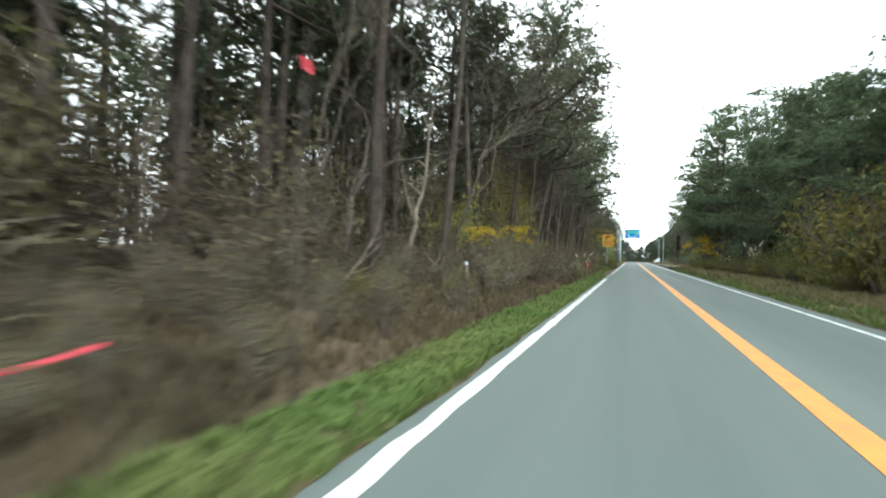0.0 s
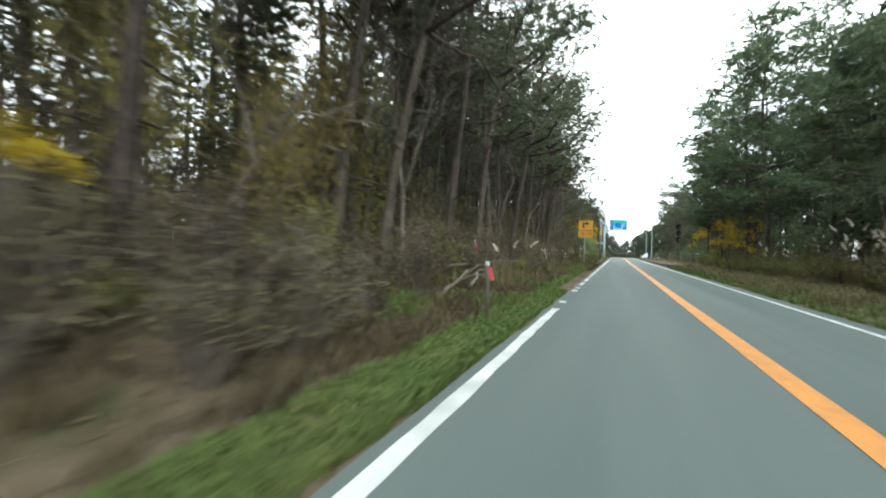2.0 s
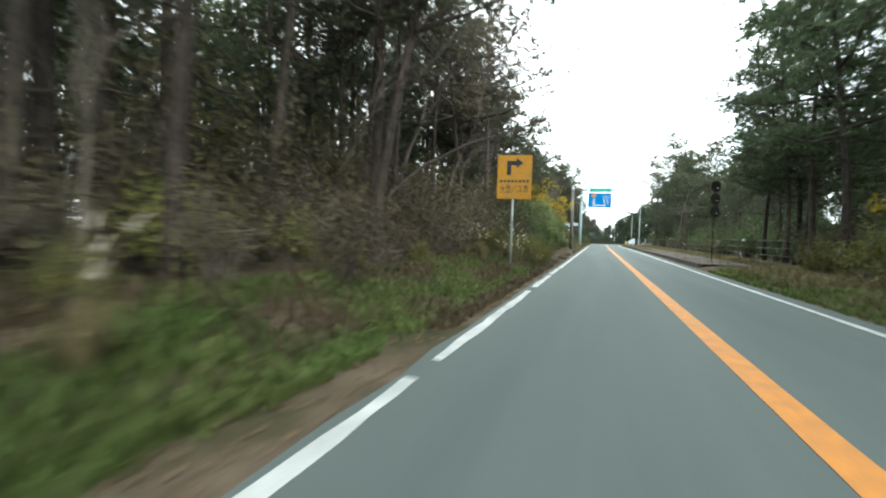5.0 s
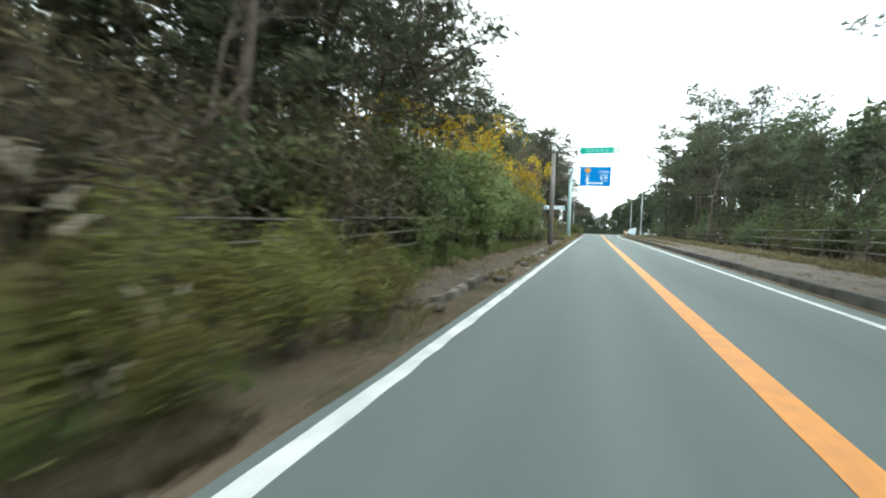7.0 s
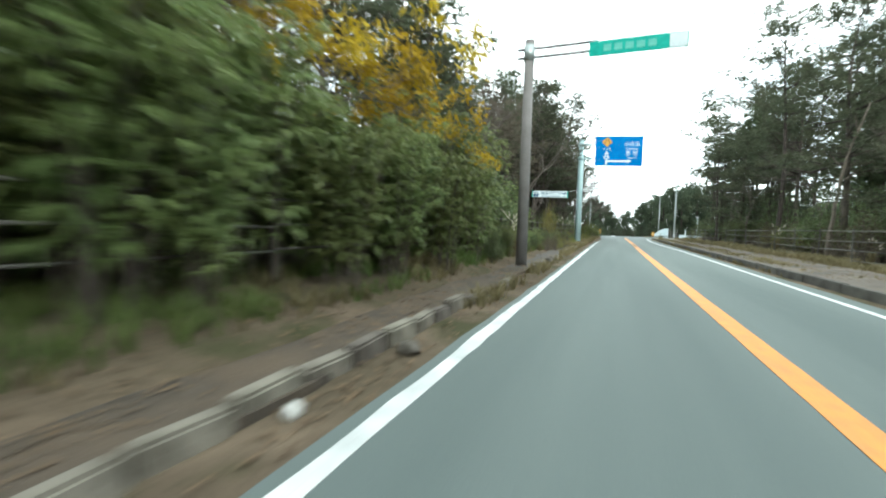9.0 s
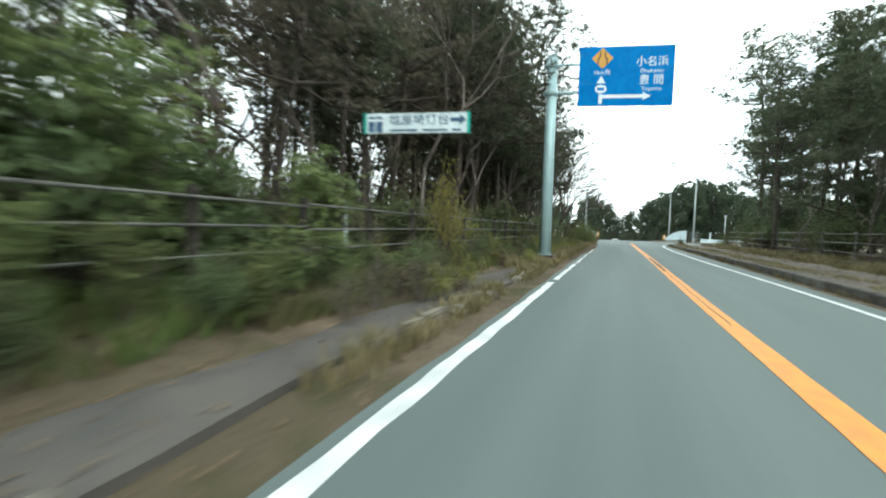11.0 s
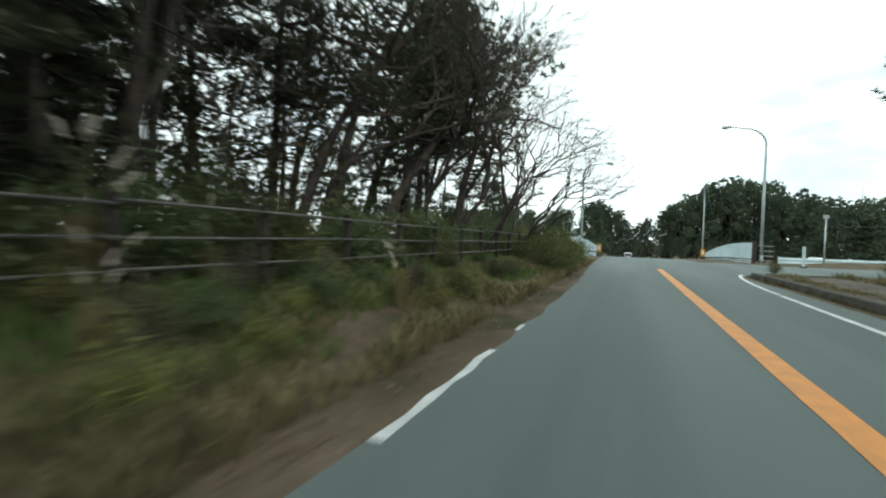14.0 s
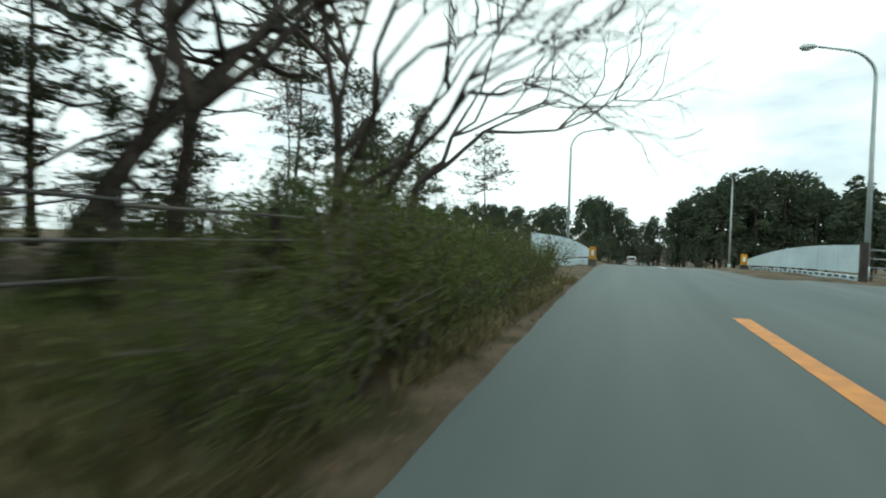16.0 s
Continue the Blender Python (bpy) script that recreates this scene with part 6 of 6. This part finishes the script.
def spots_in(x0, x1, y0, y1, gap, rr):
    done = []
    want = int((x1 - x0) * (y1 - y0) / (gap * gap) * 0.8)
    for _ in range(want * 10):
        x, y = rr.uniform(x0, x1), rr.uniform(y0, y1)
        if len(done) < want and all((x - a) ** 2 + (y - b) ** 2 > gap * gap for a, b in done):
            done.append((x, y))
    return done


woods("pine_wood", "depth of the dark pine wood beside the lane", spots_in(-34, -9.5, -6, 20, 4.0, rp) + [p for i, p in enumerate(spots_in(-34, -9.5, 20, 62, 3.1, rp)) if i % 4 and (p[1] > 38 or i % 7)] + spots_in(-30, -10, 62, 80, 3.5, rp) + spots_in(-24, -11, 80, 90, 5.0, rp), [0, 3], 1.0, 1)
woods("pine_wood", "far side of the dark pine wood", spots_in(-44, -18, 60, 92, 4.4, random.Random(64)) + spots_in(-36, -17, 8, 20, 6.0, random.Random(66)) + spots_in(-38, -20, 44, 60, 4.6, random.Random(67)), [0, 3], 0.95, 24)
woods("scrub", "tall brown scrub behind the yellow sign", spots_in(-19, -7, 53, 74, 1.7, random.Random(65)), [4, 5], 0.85, 25, M_BRUSH)
woods("pine_wood", "lower pine wood behind the fence", spots_in(-22, -10, 92, 110, 4.4, rp), [0, 3], 0.60, 21, M_NEEDLE_BROWN)
woods("pine_wood", "dark pine wood behind the fence", spots_in(-17, -10, 110, 122, 3.8, rp) + spots_in(-17, -11, 122, 130, 5.5, rp), [0, 3], 0.85, 22)
woods("scrub", "dry brown scrub between the pine stems", spots_in(-24, -6.5, -4, 72, 2.3, rp) + spots_in(-20, -8, 72, 100, 3.4, rp) + spots_in(-15, -7, 100, 127, 2.7, rp), [4, 5], 0.9, 5, M_BRUSH)
woods("scrub", "dark green thicket between the pine stems", spots_in(-17, -8.2, 105, 122, 2.6, rp), [4, 5], 1.05, 11, M_NEEDLE)
woods("scrub", "low brown scrub among the leaning pines", spots_in(-13, -6.6, 126, 143, 2.4, rp)[::2], [4, 5], 0.5, 8, M_BRUSH)
woods("scrub", "low dark green scrub among the leaning pines", spots_in(-12, -6.2, 122, 146, 3.2, rp)[::2], [4, 5], 0.48, 9, M_NEEDLE)
woods("scrub", "dark thicket along the foot of the far wood", spots_in(-44, 80, 204, 210, 3.0, rp), [4, 5], 0.9, 10, M_FAR)
woods("scrub", "olive-green scrub between the pine stems", spots_in(-22, -7.5, -4, 72, 4.4, rp) + spots_in(-20, -7, 72, 126, 4.2, rp), [4, 5], 0.85, 6, M_LEAF_OLIVE)
woods("scrub", "dark scrub under the pines across the road", spots_in(11, 20, -4, 136, 3.0, rp), [4, 5], 0.75, 7, M_LEAF)
woods("pine_wood", "depth of the dark pine wood across the road", spots_in(14, 30, -6, 68, 3.8, rp) + spots_in(14, 30, 112, 132.7, 3.8, rp), [0, 2, 0], 0.95, 2, M_NEEDLE_GREEN)
woods("pine_wood", "lower pine wood across the road", spots_in(14, 28, 70, 112, 4.4, rp), [0, 2, 0], 0.66, 23, M_NEEDLE_GREEN)
SKYLINE = ((-60, 10.0), (-31, 10.4), (-20, 9.0), (-13.5, 10.6), (-6.5, 11.8), (-1.3, 8.6), (1.3, 5.2), (4.2, 7.2), (10, 11.5), (16, 15.4), (21.5, 16.8), (28, 15.2), (33, 12.9), (41, 10.8), (90, 10.0))


def far_size(x, y):
    """The wood beyond the bridge dips where the road goes through and swells to one side."""
    k = (y - 132) / 96
    u = x / k
    for (x0, h0), (x1, h1) in zip(SKYLINE, SKYLINE[1:]):
        if x0 <= u <= x1:
            h = h0 + (h1 - h0) * (u - x0) / (x1 - x0)
            break
    return (1.25 + (h - 1.25) * k - land_z(x, y)) / 14.0


woods("pine_wood", "dense dark green wood beyond the bridge", spots_in(-44, -6, 212, 224, 3.1, rp) + spots_in(-7, 5, 228, 240, 3.0, rp), [6, 7, 8], far_size, 3, M_FAR)
woods("pine_wood", "dense dark green wood beyond the bridge", spots_in(6, 50, 211, 225, 3.1, rp), [6, 7, 8], far_size, 4, M_FAR)
woods("pine_wood", "open dark green wood beside the bridge", spots_in(22, 64, 166, 204, 6.2, rp), [1, 2, 6], 0.72, 12, M_FAR)


# ---------------------------------------------------------------- grass
def grass(name, label, x0, x1, y0, y1, count, tall, mat, seed, keep=None, wide=0.012, bare=-0.12):
    rr = random.Random(seed)
    v, f = [], []
    for _ in range(count):
        x, y = rr.uniform(x0, x1), rr.uniform(y0, y1)
        k = noise.noise(Vector((x * 0.9, y * 0.5, seed)))
        if k < bare + 0.3 * rr.random() or (keep and not keep(x, y)):
            continue
        z = land_z(x, y)
        for _ in range(5):
            a = rr.uniform(0, 6.28)
            d = Vector((math.cos(a), math.sin(a), 0))
            s = Vector((-d.y, d.x, 0)) * wide
            p = Vector((x, y, z - 0.02)) + d * rr.uniform(0, 0.06)
            h = tall * rr.uniform(0.5, 1.25) * (0.7 + 0.6 * max(0, k))
            m = p + d * h * 0.22 + Vector((0, 0, h * 0.7))
            e = p + d * h * rr.uniform(0.4, 0.8) + Vector((0, 0, h))
            o = len(v)
            v += [p - s, p + s, m + s * 0.7, m - s * 0.7, e]
            f += [(o, o + 1, o + 2, o + 3), (o + 3, o + 2, o + 4)]
    g = new(name, mesh_of(name, v, f, mat))
    return tagged(g, label, "grass", kind="stuff")


grass("verge_grass", "lush green grass along the road edge", -2.5, -1.56, -4, 31, 10500, 0.14, M_GRASS, 1, wide=0.018, bare=-0.75)
grass("verge_grass", "green grass behind the bare soil strip", -3.7, -2.0, 31, 60, 8000, 0.2, M_GRASS, 9, wide=0.016, bare=-0.35)
grass("dry_grass", "dry straw-coloured grass in the verge", -4.9, -2.4, -4, 63.9, 8500, 0.36, M_DEAD_GRASS, 2, bare=-0.45)
grass("dry_grass", "dull dead grass creeping over the soil strip", -2.7, -1.7, 48, 62, 2600, 0.2, M_DEAD_GRASS, 20, bare=-0.5)
grass("verge_grass", "rank green weeds in the rough verge", -4.6, -2.2, 22, 63, 9000, 0.3, M_GRASS, 19, wide=0.015, bare=-0.2)
grass("dry_grass", "dry straw-coloured grass along the fence", -4.4, -1.75, 63.9, 97, 3800, 0.30, M_STRAW, 3, lambda x, y: not (-3.2 < x < -2.2))
grass("dry_grass", "tall dry weeds between the road and the fence", -4.2, -1.85, 97, 147, 15000, 0.34, M_STRAW, 13, lambda x, y: not (y < 106 and -3.2 < x < -2.3), bare=-0.4)
grass("verge_grass", "green weeds mixed into the dry verge", -4.4, -2.6, 97, 147, 6500, 0.34, M_GRASS, 14, lambda x, y: not (y < 106 and -3.2 < x < -2.3), bare=-0.25)
grass("verge_grass", "green weeds below the fence", -5.4, -3.3, 66.2, 146, 9000, 0.36, M_GRASS, 4, bare=-0.35)
grass("verge_grass", "green grass on the far verge", 4.5, 7.0, -4, 64, 8000, 0.2, M_GRASS, 5, wide=0.018, bare=-0.6)
grass("dry_grass", "dry grass on the far verge", 4.9, 8.8, -4, 62.9, 9000, 0.40, M_STRAW, 6, bare=-0.35)
grass("dry_grass", "dry weeds along the footway fence", 7.3, 9.3, 62.9, 138.7, 7500, 0.36, M_STRAW, 7, bare=-0.3)
grass("dry_grass", "dry weeds spilling over the kerb", 4.68, 6.0, 92, 139.5, 7000, 0.2, M_STRAW, 18, bare=-0.35)
grass("dry_grass", "tufts of dry weeds along the kerb", 4.92, 7.3, 62.9, 138.7, 1500, 0.2, M_STRAW, 8)


# ---------------------------------------------------------------- fallen leaves
def litter(name, label, x0, x1, y0, y1, count, size, mat, seed, over=0.012):
    """Fallen leaves lying at all angles on soil and paving."""
    rr = random.Random(seed)
    v, f = [], []
    for _ in range(count):
        x, y = rr.uniform(x0, x1), rr.uniform(y0, y1)
        if noise.noise(Vector((x * 1.1, y * 0.6, seed))) < rr.uniform(-0.5, 0.25):
            continue
        z = land_z(x, y)
        if 65.5 < y < 106.5 and -3.05 < x < -2.15:
            z = max(z, 0.045 + 0.03 * noise.noise(Vector((x * 0.8, y * 0.6, 0))))
        if KERB_Y0 < y < KERB_Y1 and 4.93 < x < 7.4:
            z = max(z, 0.17 + 0.03 * noise.noise(Vector((x * 0.8, y * 0.6, 0))))
        a = unit(rr)
        a.z *= 0.3
        b = a.cross(Vector((rr.uniform(-0.3, 0.3), rr.uniform(-0.3, 0.3), 1))).normalized() * size * rr.uniform(0.25, 0.5)
        a = a * size * rr.uniform(0.6, 1.2)
        p = Vector((x, y, z + over + rr.uniform(0, 0.03)))
        o = len(v)
        v += [p - a, p + b, p + a, p - b]
        f.append((o, o + 1, o + 2, o + 3))
    tagged(new(name, mesh_of(name, v, f, mat)), label, "leaves", kind="stuff")


litter("fallen_leaves", "brown leaf litter on the narrow footway", -3.9, -1.55, 62, 90, 7000, 0.05, M_LITTER_LEAF, 31)
litter("fallen_leaves", "scattered brown leaves beside the dark path", -3.9, -1.55, 90, 107, 1600, 0.05, M_LITTER_LEAF, 35)
litter("fallen_leaves", "brown leaf litter and bits of bark in the verge", -3.2, -1.52, 107, 150, 6000, 0.05, M_LITTER_LEAF, 32)
litter("fallen_leaves", "brown leaf litter along the road edge", -4.5, -1.55, -3, 62, 9000, 0.055, M_LITTER_LEAF, 33)
litter("fallen_leaves", "dry leaves blown over the far footway", 4.9, 8.4, 64, 139, 8000, 0.055, M_LITTER_LEAF, 34)
